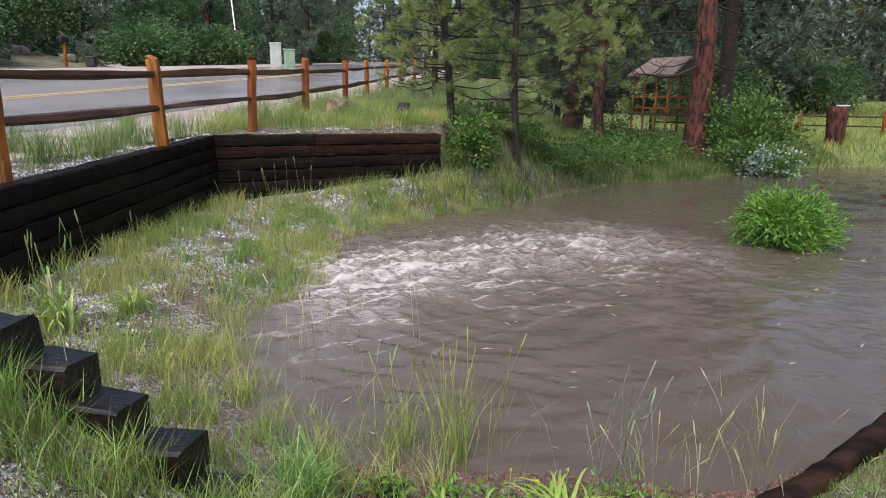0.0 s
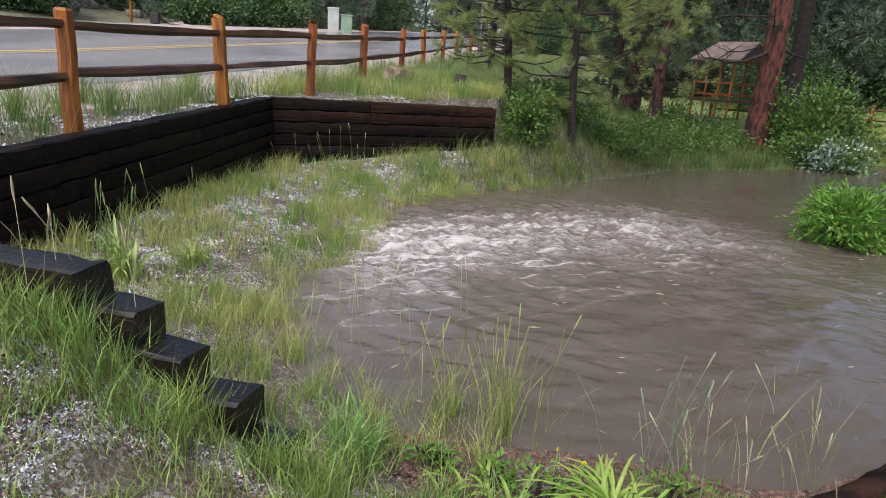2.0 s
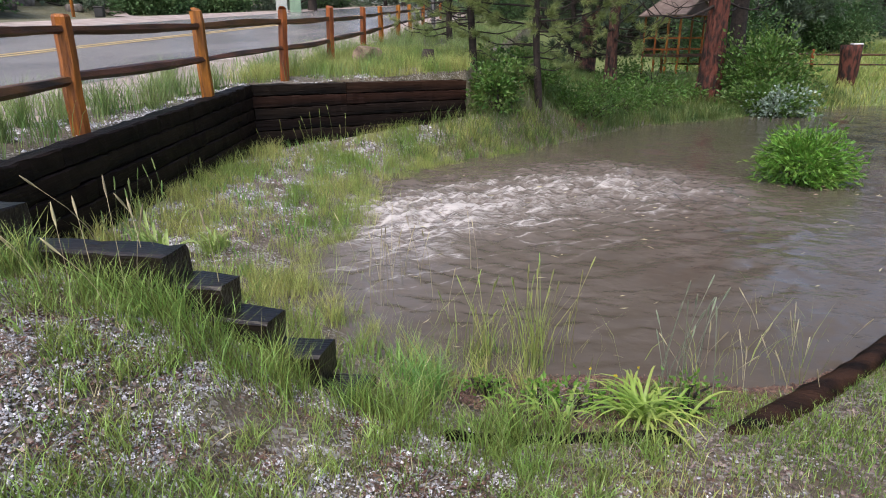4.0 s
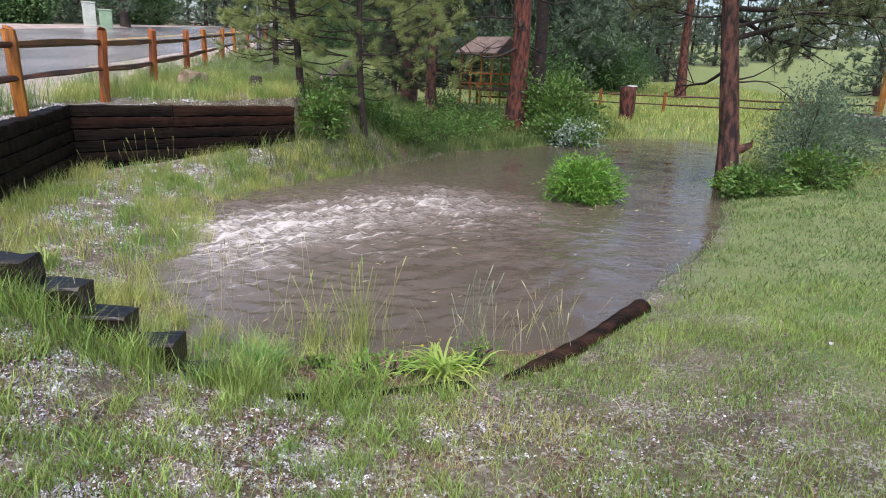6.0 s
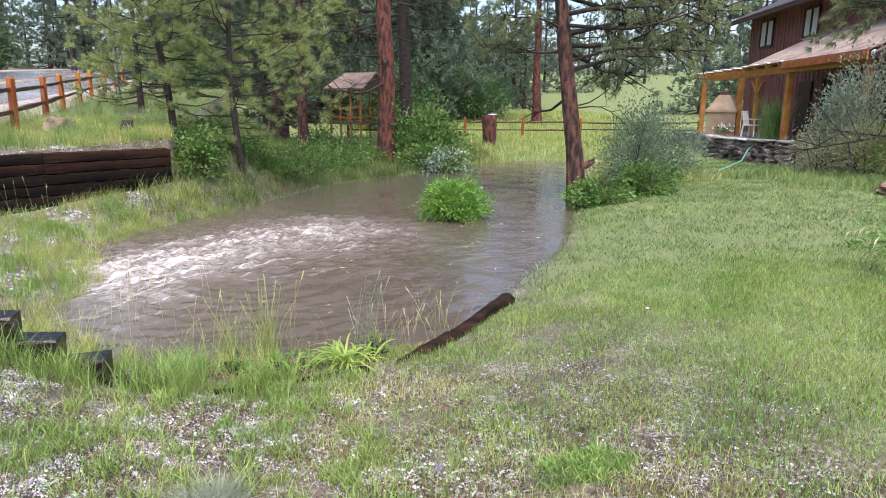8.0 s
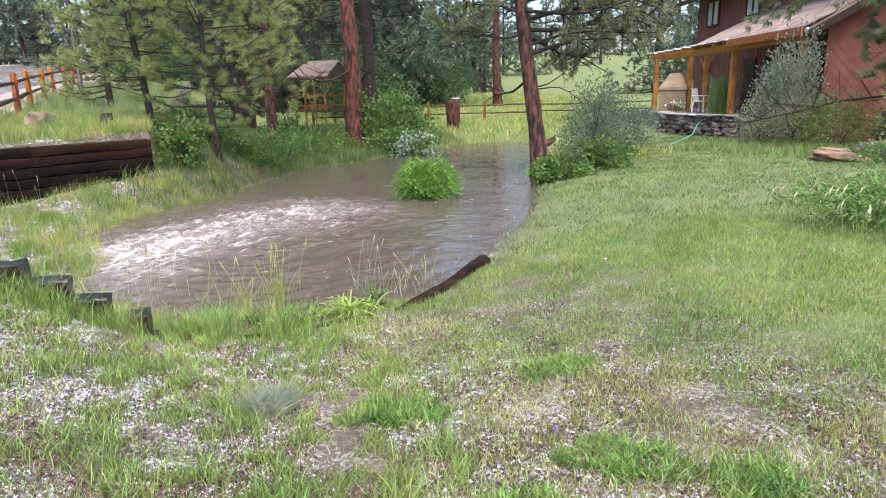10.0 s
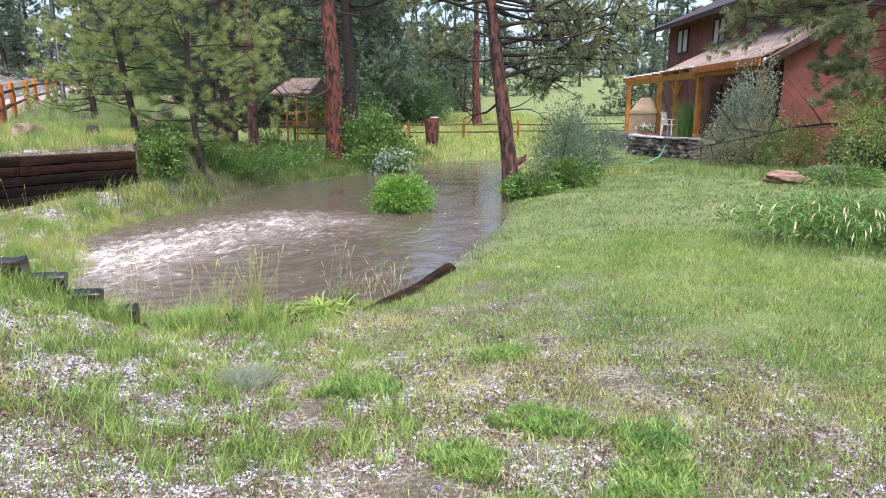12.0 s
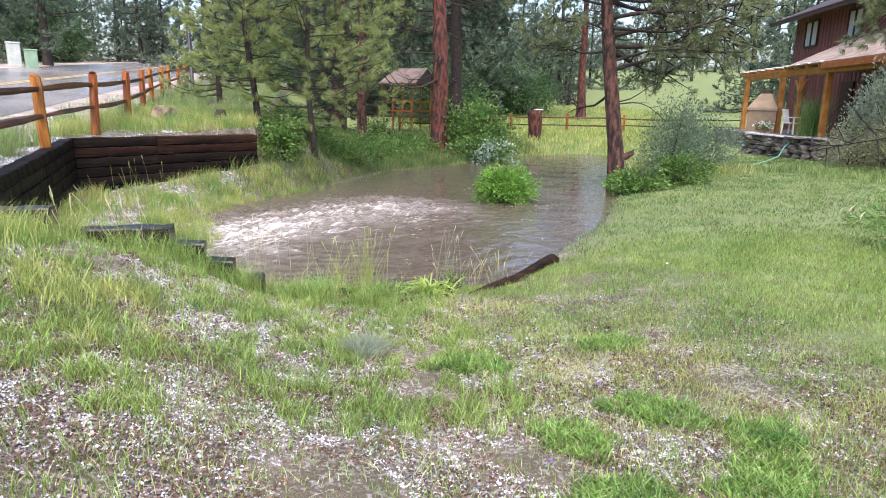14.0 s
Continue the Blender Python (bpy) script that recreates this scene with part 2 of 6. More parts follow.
GRASS_FRESH = surf("fresh_grass", (0.13, 0.27, 0.06), (0.28, 0.43, 0.13), 2, 12, 0.45, 0, island=0.3, leaf=0.35, world_space=True)
# green darkened in the colour itself to stand for shade under the pines
GRASS_BANK_SHADE = surf("bank_grass", (0.054, 0.108, 0.027), (0.165, 0.21, 0.062), 1.6, 9, 0.5, 0, island=0.4, leaf=0.35, world_space=True)
CLUMP = surf("clump_grass", (0.085, 0.18, 0.035), (0.22, 0.345, 0.08), 5, 20, 0.45, 0, island=0.4, leaf=0.35, world_space=True)
GRASS_VERGE = surf("verge_grass", (0.12, 0.21, 0.06), (0.3, 0.37, 0.14), 2.0, 9, 0.5, 0, island=0.45, leaf=0.35, world_space=True)
STRAW = surf("dry_stalks", (0.34, 0.3, 0.18), (0.55, 0.49, 0.31), 3, 20, 0.7, 0, island=0.3, leaf=0.25, world_space=True)
REED = surf("ornamental_blades", (0.2, 0.35, 0.1), (0.36, 0.5, 0.19), 2, 12, 0.5, 0, island=0.35, leaf=0.5)
SEED = surf("pale_seed_heads", (0.5, 0.5, 0.32), (0.7, 0.68, 0.48), 3, 20, 0.7, 0, island=0.2, leaf=0.4)
LILY = surf("lily_leaves", (0.19, 0.33, 0.05), (0.42, 0.48, 0.13), 3, 20, 0.4, 0, island=0.25, leaf=0.35)
IRIS = surf("iris_leaves", (0.25, 0.37, 0.1), (0.43, 0.53, 0.18), 3, 20, 0.4, 0, island=0.25, leaf=0.35)
HAIL = surf("hailstones", (0.17, 0.17, 0.184), (0.52, 0.525, 0.565), 20, 90, 0.35, 0.1, island=0.6)
PEBBLE = surf("gravel_chips", (0.075, 0.05, 0.044), (0.27, 0.215, 0.2), 20, 90, 0.7, 0.3, island=0.35)
ROCK = surf("field_stone", (0.07, 0.06, 0.057), (0.21, 0.185, 0.175), 4, 30, 0.8, 0.8, vary=0.3)
CAPSTONE = surf("pale_flagstone", (0.2, 0.19, 0.195), (0.42, 0.41, 0.415), 4, 30, 0.6, 0.6, vary=0.3)
BOULDER = surf("tan_rock", (0.1, 0.07, 0.05), (0.33, 0.25, 0.18), 4, 30, 0.85, 0.8)
SNOW = surf("packed_hail", (0.62, 0.63, 0.66), (0.78, 0.79, 0.82), 20, 90, 0.5, 0.3)
SANDSTONE = surf("red_sandstone", (0.13, 0.078, 0.056), (0.36, 0.235, 0.17), 6, 25, 0.85, 0.9, vary=0.15)
SIDING = surf("red_brown_siding", (0.17, 0.066, 0.058), (0.25, 0.106, 0.09), 2, 40, 0.65, 0.3, vary=0.12, stretch=(3, 3, 0.3))
SIDING_RED = surf("red_diagonal_boards", (0.2, 0.058, 0.05), (0.285, 0.095, 0.078), 2, 40, 0.65, 0.3, vary=0.15)
SHINGLE = surf("roof_shingles", (0.21, 0.155, 0.13), (0.36, 0.285, 0.24), 2.5, 18, 0.85, 0.5, vary=0.2)
SHINGLE_OLD = surf("weathered_shingles", (0.15, 0.105, 0.085), (0.26, 0.195, 0.16), 2.5, 18, 0.85, 0.5, vary=0.2)
TRIM = surf("dark_trim", (0.035, 0.018, 0.016), (0.06, 0.03, 0.026), 4, 30, 0.6, 0.2)
FASCIA = surf("red_orange_beam", (0.3, 0.085, 0.022), (0.46, 0.15, 0.04), 3, 30, 0.5, 0.3)
PERGOLA = surf("oiled_pine", (0.36, 0.15, 0.03), (0.52, 0.25, 0.06), 3, 30, 0.5, 0.3, vary=0.15)
PLASTIC = surf("white_plastic", (0.72, 0.72, 0.70), (0.8, 0.8, 0.78), 4, 40, 0.4, 0.05)
COVER = surf("tan_canvas", (0.20, 0.145, 0.095), (0.28, 0.21, 0.145), 3, 60, 0.8, 0.3)
CAR_PAINT = surf("white_car_paint", (0.74, 0.75, 0.76), (0.8, 0.8, 0.81), 1, 20, 0.2, 0.0)
RUBBER = surf("black_rubber", (0.015, 0.015, 0.016), (0.03, 0.03, 0.03), 6, 50, 0.7, 0.2)
CHROME = surf("bright_metal", (0.5, 0.5, 0.52), (0.62, 0.62, 0.63), 6, 50, 0.3, 0.05, metal=1.0)
BLACK = surf("black_paint", (0.012, 0.012, 0.013), (0.025, 0.025, 0.026), 5, 40, 0.5, 0.2)
UTILITY_GREEN = surf("utility_green", (0.17, 0.27, 0.19), (0.23, 0.34, 0.24), 3, 30, 0.5, 0.1)
UTILITY_GREY = surf("utility_grey", (0.34, 0.38, 0.36), (0.45, 0.48, 0.46), 3, 30, 0.5, 0.1)
RED_LAMP = surf("red_lens", (0.35, 0.02, 0.015), (0.45, 0.03, 0.02), 5, 40, 0.2, 0.0)
HOSE = surf("green_hose", (0.10, 0.30, 0.24), (0.16, 0.38, 0.30), 5, 40, 0.45, 0.0)
CURTAIN = surf("pale_curtain", (0.42, 0.44, 0.46), (0.62, 0.64, 0.66), 3, 30, 0.8, 0.0, stretch=(1, 8, 0.3))
FLOWER = surf("white_petals", (0.7, 0.68, 0.7), (0.85, 0.82, 0.85), 8, 40, 0.6, 0, leaf=0.3)
FLOWER_YELLOW = surf("yellow_petals", (0.78, 0.6, 0.03), (0.85, 0.7, 0.06), 8, 40, 0.6, 0, leaf=0.3)
FLOWER_PURPLE = surf("purple_petals", (0.27, 0.17, 0.42), (0.38, 0.26, 0.55), 8, 40, 0.6, 0, leaf=0.3)
GLASS = bpy.data.materials.new("window_glass")
GLASS.use_nodes = True
gb = GLASS.node_tree.nodes["Principled BSDF"]
gb.inputs["Base Color"].default_value = (0.02, 0.025, 0.03, 1)
gb.inputs["Roughness"].default_value = 0.05


# ---- building blocks ----
def tri_mesh(name, v, f, mat, parent=None, label="", smooth=False):
    """One mesh object from arrays of places and triangles or quads."""
    me = bpy.data.meshes.new(name)
    v, f = np.asarray(v, np.float32), np.asarray(f, np.int32)
    k = f.shape[1]
    me.vertices.add(len(v))
    me.vertices.foreach_set("co", v.ravel())
    me.loops.add(f.size)
    me.loops.foreach_set("vertex_index", f.ravel())
    me.polygons.add(len(f))
    me.polygons.foreach_set("loop_start", np.arange(0, f.size, k, dtype=np.int32))
    me.polygons.foreach_set("use_smooth", np.full(len(f), smooth))
    me.update(calc_edges=True)
    me.materials.append(mat)
    ob = new(name, me)
    if parent:
        ob.parent = parent
    if label:
        tagged(ob, label)
    return ob


def part(name, bm, mat, parent=None, label="", smooth=False):
    """Links a bmesh as one mesh object under a thing or a part."""
    me = bpy.data.meshes.new(name)
    bmesh.ops.recalc_face_normals(bm, faces=bm.faces)
    if smooth:
        for f in bm.faces:
            f.smooth = True
    bm.to_mesh(me)
    bm.free()
    me.materials.append(mat)
    ob = new(name, me)
    if parent:
        ob.parent = parent
    if label:
        tagged(ob, label)
    return ob


def box(bm, sx, sy, sz, m=None, bevel=0.0):
    """A bevelled block of that size, centred on m."""
    r = bmesh.ops.create_cube(bm, size=1.0, matrix=(m or Matrix()) @ Matrix.Diagonal((sx, sy, sz, 1)))
    if bevel:
        edges = {e for v in r["verts"] for e in v.link_edges}
        bmesh.ops.bevel(bm, geom=list(edges), offset=bevel, segments=2, affect="EDGES", profile=0.5)
    return bm


def tube(points, radii, sides=8, rough=0.0, rng=None):
    """Places and quads of a round stem along the points, closed at its ends."""
    p = np.asarray(points, float)
    v, f = [], []
    for i in range(len(p)):
        d = p[min(i + 1, len(p) - 1)] - p[max(i - 1, 0)]
        d /= np.linalg.norm(d) + 1e-9
        s = np.cross(d, (0.31, 0.17, 0.93) if abs(d[2]) < 0.9 else (1.0, 0.1, 0.0))
        s /= np.linalg.norm(s)
        u = np.cross(d, s)
        for k in range(sides):
            a = 2 * math.pi * k / sides
            r = radii[i] * (1 + (rng.uniform(-rough, rough) if rng is not None else 0))
            v.append(p[i] + r * (math.cos(a) * s + math.sin(a) * u))
    for i in range(len(p) - 1):
        for k in range(sides):
            j = (k + 1) % sides
            f.append((i * sides + k, i * sides + j, (i + 1) * sides + j, (i + 1) * sides + k))
    for i in (0, len(p) - 1):
        c = len(v)
        v.append(p[i])
        for k in range(sides):
            j = (k + 1) % sides
            f.append((c, i * sides + k, i * sides + j, c))
    return v, f


class Pile:
    """Collects places and quads of several stems into one mesh."""

    def __init__(self):
        self.v, self.f = [], []

    def add(self, vf):
        n = len(self.v)
        self.v += list(vf[0])
        self.f += [tuple(i + n for i in q) for q in vf[1]]
        return self

    def ob(self, name, mat, parent=None, label="", smooth=True):
        me = bpy.data.meshes.new(name)
        me.from_pydata([tuple(p) for p in self.v], [], [tuple(dict.fromkeys(q)) for q in self.f])
        for poly in me.polygons:
            poly.use_smooth = smooth
        me.materials.append(mat)
        o = new(name, me)
        if parent:
            o.parent = parent
        if label:
            tagged(o, label)
        return o


def empty(name, m, label, category, group="", kind=""):
    o = new(name)
    o.matrix_basis = m
    return tagged(o, label, category, group, kind)


def unit(a):
    return a / (np.linalg.norm(a, axis=-1, keepdims=True) + 1e-9)


def needle_fans(p, d, count, length, width, rng, spread=0.9):
    """Thin needles that fan out from each tuft p towards d."""
    n = len(p)
    way = unit(np.repeat(d, count, 0) + spread * unit(rng.normal(size=(n * count, 3))))
    root = np.repeat(p, count, 0)
    side = unit(np.cross(way, rng.normal(size=way.shape)))
    size = length * rng.uniform(0.65, 1.15, (n * count, 1))
    w = width * rng.uniform(0.7, 1.3, (n * count, 1))
    v = np.stack([root - side * w / 2, root + side * w / 2, root + way * size], 1).reshape(-1, 3)
    return v, np.arange(len(v)).reshape(-1, 3)


def leaf_blades(p, d, length, width, rng):
    """Folded, pointed leaves at p that point along d."""
    n = len(p)
    d = unit(d)
    side = unit(np.cross(d, rng.normal(size=d.shape)))
    up = np.cross(side, d)
    size = length * rng.uniform(0.6, 1.25, (n, 1))
    w = width * rng.uniform(0.7, 1.25, (n, 1))
    mid = p + d * size * 0.45
    v = np.stack([p, mid - side * w / 2 + up * w * 0.2, p + d * size - up * size * 0.12, mid + side * w / 2 + up * w * 0.2], 1).reshape(-1, 3)
    base = np.arange(n)[:, None] * 4
    return v, np.concatenate([base + (0, 1, 2), base + (0, 2, 3)])


def grass_blades(x, y, z, height, width, lean, rng):
    """Bent, tapering blades rooted at x, y, z: five places and three triangles each."""
    n = len(x)
    a, b = rng.uniform(0, 2 * math.pi, n), rng.uniform(0, 2 * math.pi, n)
    h = height * rng.uniform(0.55, 1.25, n)
    side = np.stack([np.cos(a), np.sin(a), np.zeros(n)], 1) * (width * rng.uniform(0.7, 1.3, n))[:, None] / 2
    bend = np.stack([np.cos(b), np.sin(b), np.zeros(n)], 1) * (h * lean * rng.uniform(0.2, 1.2, n))[:, None]
    root = np.stack([x, y, z - 0.01], 1)
    up = np.zeros((n, 3))
    up[:, 2] = h
    mid, tip = root + up * 0.55 + bend * 0.35, root + up * 0.96 + bend
    v = np.stack([root - side, root + side, mid - side * 0.8, mid + side * 0.8, tip], 1).reshape(-1, 3)
    base = np.arange(n)[:, None] * 5
    return v, np.concatenate([base + (0, 1, 3), base + (0, 3, 2), base + (2, 3, 4)])


# ---- the lie of the land ----
SHORE = np.array([(-0.5, 3.12), (0.3, 3.22), (0.95, 3.32), (1.45, 3.26), (1.8, 3.4), (2.72, 4.25), (3.2, 5.0), (4.4, 6.35), (5.25, 7.7), (6.3, 9.5), (7.4, 10.9), (8.7, 12.7),
                  (10.2, 15.6), (12.4, 19.5), (11.0, 21.6), (8.3, 21.0), (6.0, 18.9), (3.9, 16.7), (2.1, 15.5), (0.9, 13.5), (-0.15, 11.9), (-1.15, 10.7),
                  (-2.1, 9.4), (-2.35, 7.8), (-2.0, 6.3), (-2.15, 4.9), (-1.7, 4.1), (-1.05, 3.5)])
WING = 2.55
NEAR_END, CORNER, FAR_END = np.array((-3.56, 2.65)), np.array((-4.45, 9.1)), np.array((-1.5, 11.6))
NEAR_TOP, CORNER_TOP = 1.02, 1.29


def shore_distance(x, y):
    """Metres to the water's edge, negative in the pond."""
    p = np.stack([x, y], -1)
    best, inside = np.full(x.shape, 1e9), np.zeros(x.shape, bool)
    for a, b in zip(SHORE, np.roll(SHORE, -1, 0)):
        e = b - a
        t = np.clip(((p - a) @ e) / (e @ e), 0, 1)
        best = np.minimum(best, np.linalg.norm(p - a - t[..., None] * e, axis=-1))
        cross = (a[1] > y) != (b[1] > y)
        inside ^= cross & (x < (b[0] - a[0]) * (y - a[1]) / (b[1] - a[1] + 1e-12) + a[0])
    return np.where(inside, -best, best)


def step(v, lo, hi):
    t = np.clip((v - lo) / (hi - lo), 0, 1)
    return t * t * (3 - 2 * t)


def side_of(a, b, x, y):
    """Metres to the left of the line from a to b."""
    e = (b - a) / np.linalg.norm(b - a)
    return e[0] * (y - a[1]) - e[1] * (x - a[0])


def on_terrace(x, y):
    """True behind the timber walls, on the road's side."""
    left = side_of(NEAR_END, CORNER, x, y) > 0.13
    back = side_of(CORNER, FAR_END, x, y) > 0.13
    return np.where(y > 9.0 + 0.0 * x, back & (x < FAR_END[0]) | (left & (y < 9.1)), left & (y > NEAR_END[1]) | (left & (x < -6)))


def road_height(x, y):
    yy = np.minimum(y, 75.0)
    return 1.24 + np.where(yy > 8.5, 0.057, 0.014) * (yy - 8.5) - 0.09 * np.clip(x + 5, -9.0, 0) + 0.16 * np.clip(-20.0 - x, 0, 21)


def terrace_height(x, y):
    """The ground behind the timber walls: level with their tops, rising to the road."""
    top = NEAR_TOP + (CORNER_TOP - NEAR_TOP) * np.clip((y - 2.65) / 6.45, -0.4, 1.0) - 0.05
    road = road_height(x, y) - 0.03
    w = np.maximum(step(-x, 4.15, 4.9), step(y, 8.8, 10.5))
    return top + (road - top) * w


def height(x, y):
    """The ground's height; the still water stands at 0."""
    x, y = np.asarray(x, float), np.asarray(y, float)
    d = shore_distance(x, y)
    wl = step(-x, -0.3, 1.2)
    out = np.maximum(d, 0)
    hollow = 0.62 - 0.3 * step(y, 2.5, 2.65) * step(-x, 0.5, 0.9) - 0.24 * step(y, 7.5, 9.8) * step(-x, -2.0, 0.5) * (1 - step(-x, 0.5, 0.9))
    low = wl * hollow * (1 - np.exp(-out / (1.1 - 0.65 * step(y, 9.8, 11.0)))) + (1 - wl) * 0.46 * (1 - np.exp(-out / 2.0))
    low = np.where(d < 0, np.maximum(-0.5, 0.3 * d), low)
    k = 0.15 + 0.23 * step(y, -1.5, 2.3)
    rise = np.where(y < WING, np.clip(k * (-0.85 - x), 0, 0.8), 0)
    near = np.minimum(low + rise, 1.12 - 0.12 * step(y, 0.6, 1.8) + 0.01 * np.clip(-x - 3, 0, 3))
    near = near - (0.05 + 0.15 * step(-x, 1.5, 2.1)) * np.exp(-((y - 2.5) / (0.42 + 0.2 * step(-x, 1.5, 2.1))) ** 2) * step(x, -3.7, -3.1) * step(-x, 0.2, 0.5)
    road = road_height(x, y)
    w = step(-x, -2.2, 3.4) * step(d, 0.1, 3.0) * step(y, 9.0, 12.0)
    knoll = 0.72 * (1 - np.exp(-out / 0.35)) * np.exp(-((x + 0.8) / 1.5) ** 2 - ((y - 13.1) / 1.5) ** 2)
    bank = low + (road - low) * w + knoll
    z = np.where(y < WING, near, bank)
    far = np.hypot(x, y)
    hill = step(np.degrees(np.arctan2(x, y)), -12, 8) * np.clip(far - 36, 0, 110) * 0.085
    z = z + hill * (y > 0)
    terrace = on_terrace(x, y)
    z = np.where(terrace, terrace_height(x, y), z)
    blend = step(-x, 3.0, 5.2) * (y <= NEAR_END[1])
    return np.where((y <= NEAR_END[1]) & ~terrace, z * (1 - blend) + terrace_height(x, y) * blend, z)


def height_at(x, y):
    return float(height(np.array([x]), np.array([y]))[0])


def axis(spans):
    return np.concatenate([np.linspace(a, b, n, endpoint=False) for a, b, n in spans] + [[spans[-1][1]]])


def build_ground():
    gx = axis([(-1500, -200, 8), (-200, -40, 16), (-40, -14, 26), (-14, -6, 20), (-6, -1, 64), (-1, 4, 36), (4, 14, 44), (14, 40, 30), (40, 200, 24), (200, 1500, 8)])
    gy = axis([(-1500, -100, 6), (-100, -8, 18), (-8, -2, 24), (-2, 2.4, 32), (2.4, 12.4, 110), (12.4, 26, 50), (26, 60, 46), (60, 220, 30), (220, 1500, 8)])
    xx, yy = np.meshgrid(gx, gy)
    zz = height(xx, yy)
    d = shore_distance(xx, yy)
    bump = np.array([noise.noise((a * 1.7, b * 1.7, 0)) for a, b in zip(xx.ravel(), yy.ravel())]).reshape(xx.shape)
    zz += 0.035 * bump * step(np.abs(d), 0.05, 0.8) * (xx > -5.2)
    v = np.stack([xx, yy, zz], -1).reshape(-1, 3)
    ny, nx = xx.shape
    i = (np.arange(ny - 1)[:, None] * nx + np.arange(nx - 1)).ravel()
    ob = tri_mesh("ground", v, np.stack([i, i + 1, i + nx + 1, i + nx], 1), MUD, smooth=True)
    far = step(np.hypot(xx, yy), 6, 20)
    green = 0.1 + 0.75 * far
    green = np.where((d < 0.5) & (xx < 2.4), 0.1, green)
    green = np.where(on_terrace(xx, yy), 0.12, green)
    green = np.maximum(green, step(xx, 2.4, 4.0) * step(d, -0.1, 0.3) * 0.75)
    green = np.where(on_terrace(xx, yy) & (xx < -5.2), 0.1 * (xx > -13) + 0.3 * (xx < -15), green)
    at = ob.data.attributes.new("grassy", "FLOAT", "POINT")
    at.data.foreach_set("value", np.clip(green, 0, 1).astype(np.float32).ravel())
    tagged(ob, "gravelly soil and patchy grass sloping to a flooded hollow", "ground", kind="structure")
    return ob


build_ground()


def foam_at(x, y):
    """How strongly the water boils: strongest along the line of the upwelling."""
    a, b = np.array((-1.65, 6.65)), np.array((1.6, 9.1))
    e = (b - a) / np.linalg.norm(b - a)
    s, t = (x - a[0]) * e[0] + (y - a[1]) * e[1], -(x - a[0]) * e[1] + (y - a[1]) * e[0]
    size = np.linalg.norm(b - a)
    past = np.maximum(np.maximum(-s, s - size), 0)
    wide = np.where(t > 0, 1.4, 1.2) + 0.4 * np.clip(s / size, 0, 1)
    return np.exp(-(past / 0.85) ** 2 - (t / wide) ** 2)


def build_water():
    gx = axis([(-3.4, 3.6, 230), (3.6, 14.5, 60)])
    gy = axis([(2.2, 5.6, 120), (5.6, 10.6, 200), (10.6, 22.8, 60)])
    xx, yy = np.meshgrid(gx, gy)
    foam = foam_at(xx, yy)
    pts = list(zip(xx.ravel(), yy.ravel()))
    c, s = math.cos(radians(38)), math.sin(radians(38))
    big = np.array([noise.fractal((a * 2.3, b * 2.3, 3.1), 0.6, 2.2, 4) for a, b in pts]).reshape(xx.shape)
    rip = np.array([noise.noise(((a * c + b * s) * 1.6, (b * c - a * s) * 4.2, 7.7)) for a, b in pts]).reshape(xx.shape)
    fine = np.array([1 - 2.4 * abs(noise.noise((a * 3.8, b * 4.4, 1.3))) + 0.6 * noise.noise((a * 9, b * 11, 5.3)) + 0.45 * noise.noise((a * 20, b * 22, 8.8)) for a, b in pts]).reshape(xx.shape)
    streak = np.array([noise.noise(((a * c + b * s) * 0.9 + 0.6 * noise.noise((a, b, 2.2)), (b * c - a * s) * 4.6, 4.4)) for a, b in pts]).reshape(xx.shape)
    streak = np.clip(1 - 7 * np.abs(streak), 0, 1) ** 2
    # ripples that run out of the boil towards the near shore
    reach = np.hypot(xx - 0.7, yy - 7.1)
    aim = np.degrees(np.arctan2(yy - 7.1, xx - 0.7))
    fan = np.exp(-((aim + 118) / 34) ** 2)
    ring = np.sin(reach * 24.0 + 2.0 * big + 1.6 * rip) * np.exp(-((reach - 2.7) / 1.15) ** 2) * fan
    near = np.exp(-((np.hypot(xx + 0.1, yy - 6.3)) / 3.0) ** 2)
    # paler patch over the near shallows: light mud and sky reflection painted as foam
    shallow = np.exp(-((xx + 1.2) / 1.0) ** 2 - ((yy - 4.6) / 1.6) ** 2)
    zz = foam * (0.015 + 0.06 * big + 0.024 * fine) + 0.03 * rip * near + 0.008 * big + 0.009 * ring * (0.6 + np.abs(rip))
    v = np.stack([xx, yy, zz], -1).reshape(-1, 3)
    ny, nx = xx.shape
    i = (np.arange(ny - 1)[:, None] * nx + np.arange(nx - 1)).ravel()
    ob = tri_mesh("water", v, np.stack([i, i + 1, i + nx + 1, i + nx], 1), WATER, smooth=True)
    at = ob.data.attributes.new("foam", "FLOAT", "POINT")
    at.data.foreach_set("value", np.clip(0.4 * foam**0.55 + 1.9 * foam**0.8 * (0.07 * big + 0.035 * fine) + 0.1 * near + 0.1 * near * np.clip(rip, 0, 1) + 0.3 * near**0.7 * streak + 0.27 * shallow, 0, 1).astype(np.float32).ravel())
    tagged(ob, "muddy brown flood water boiling with pale froth", "water", kind="structure")


build_water()


def road_centre(y):
    return -9.25 - 0.05 * (y - 8.5)


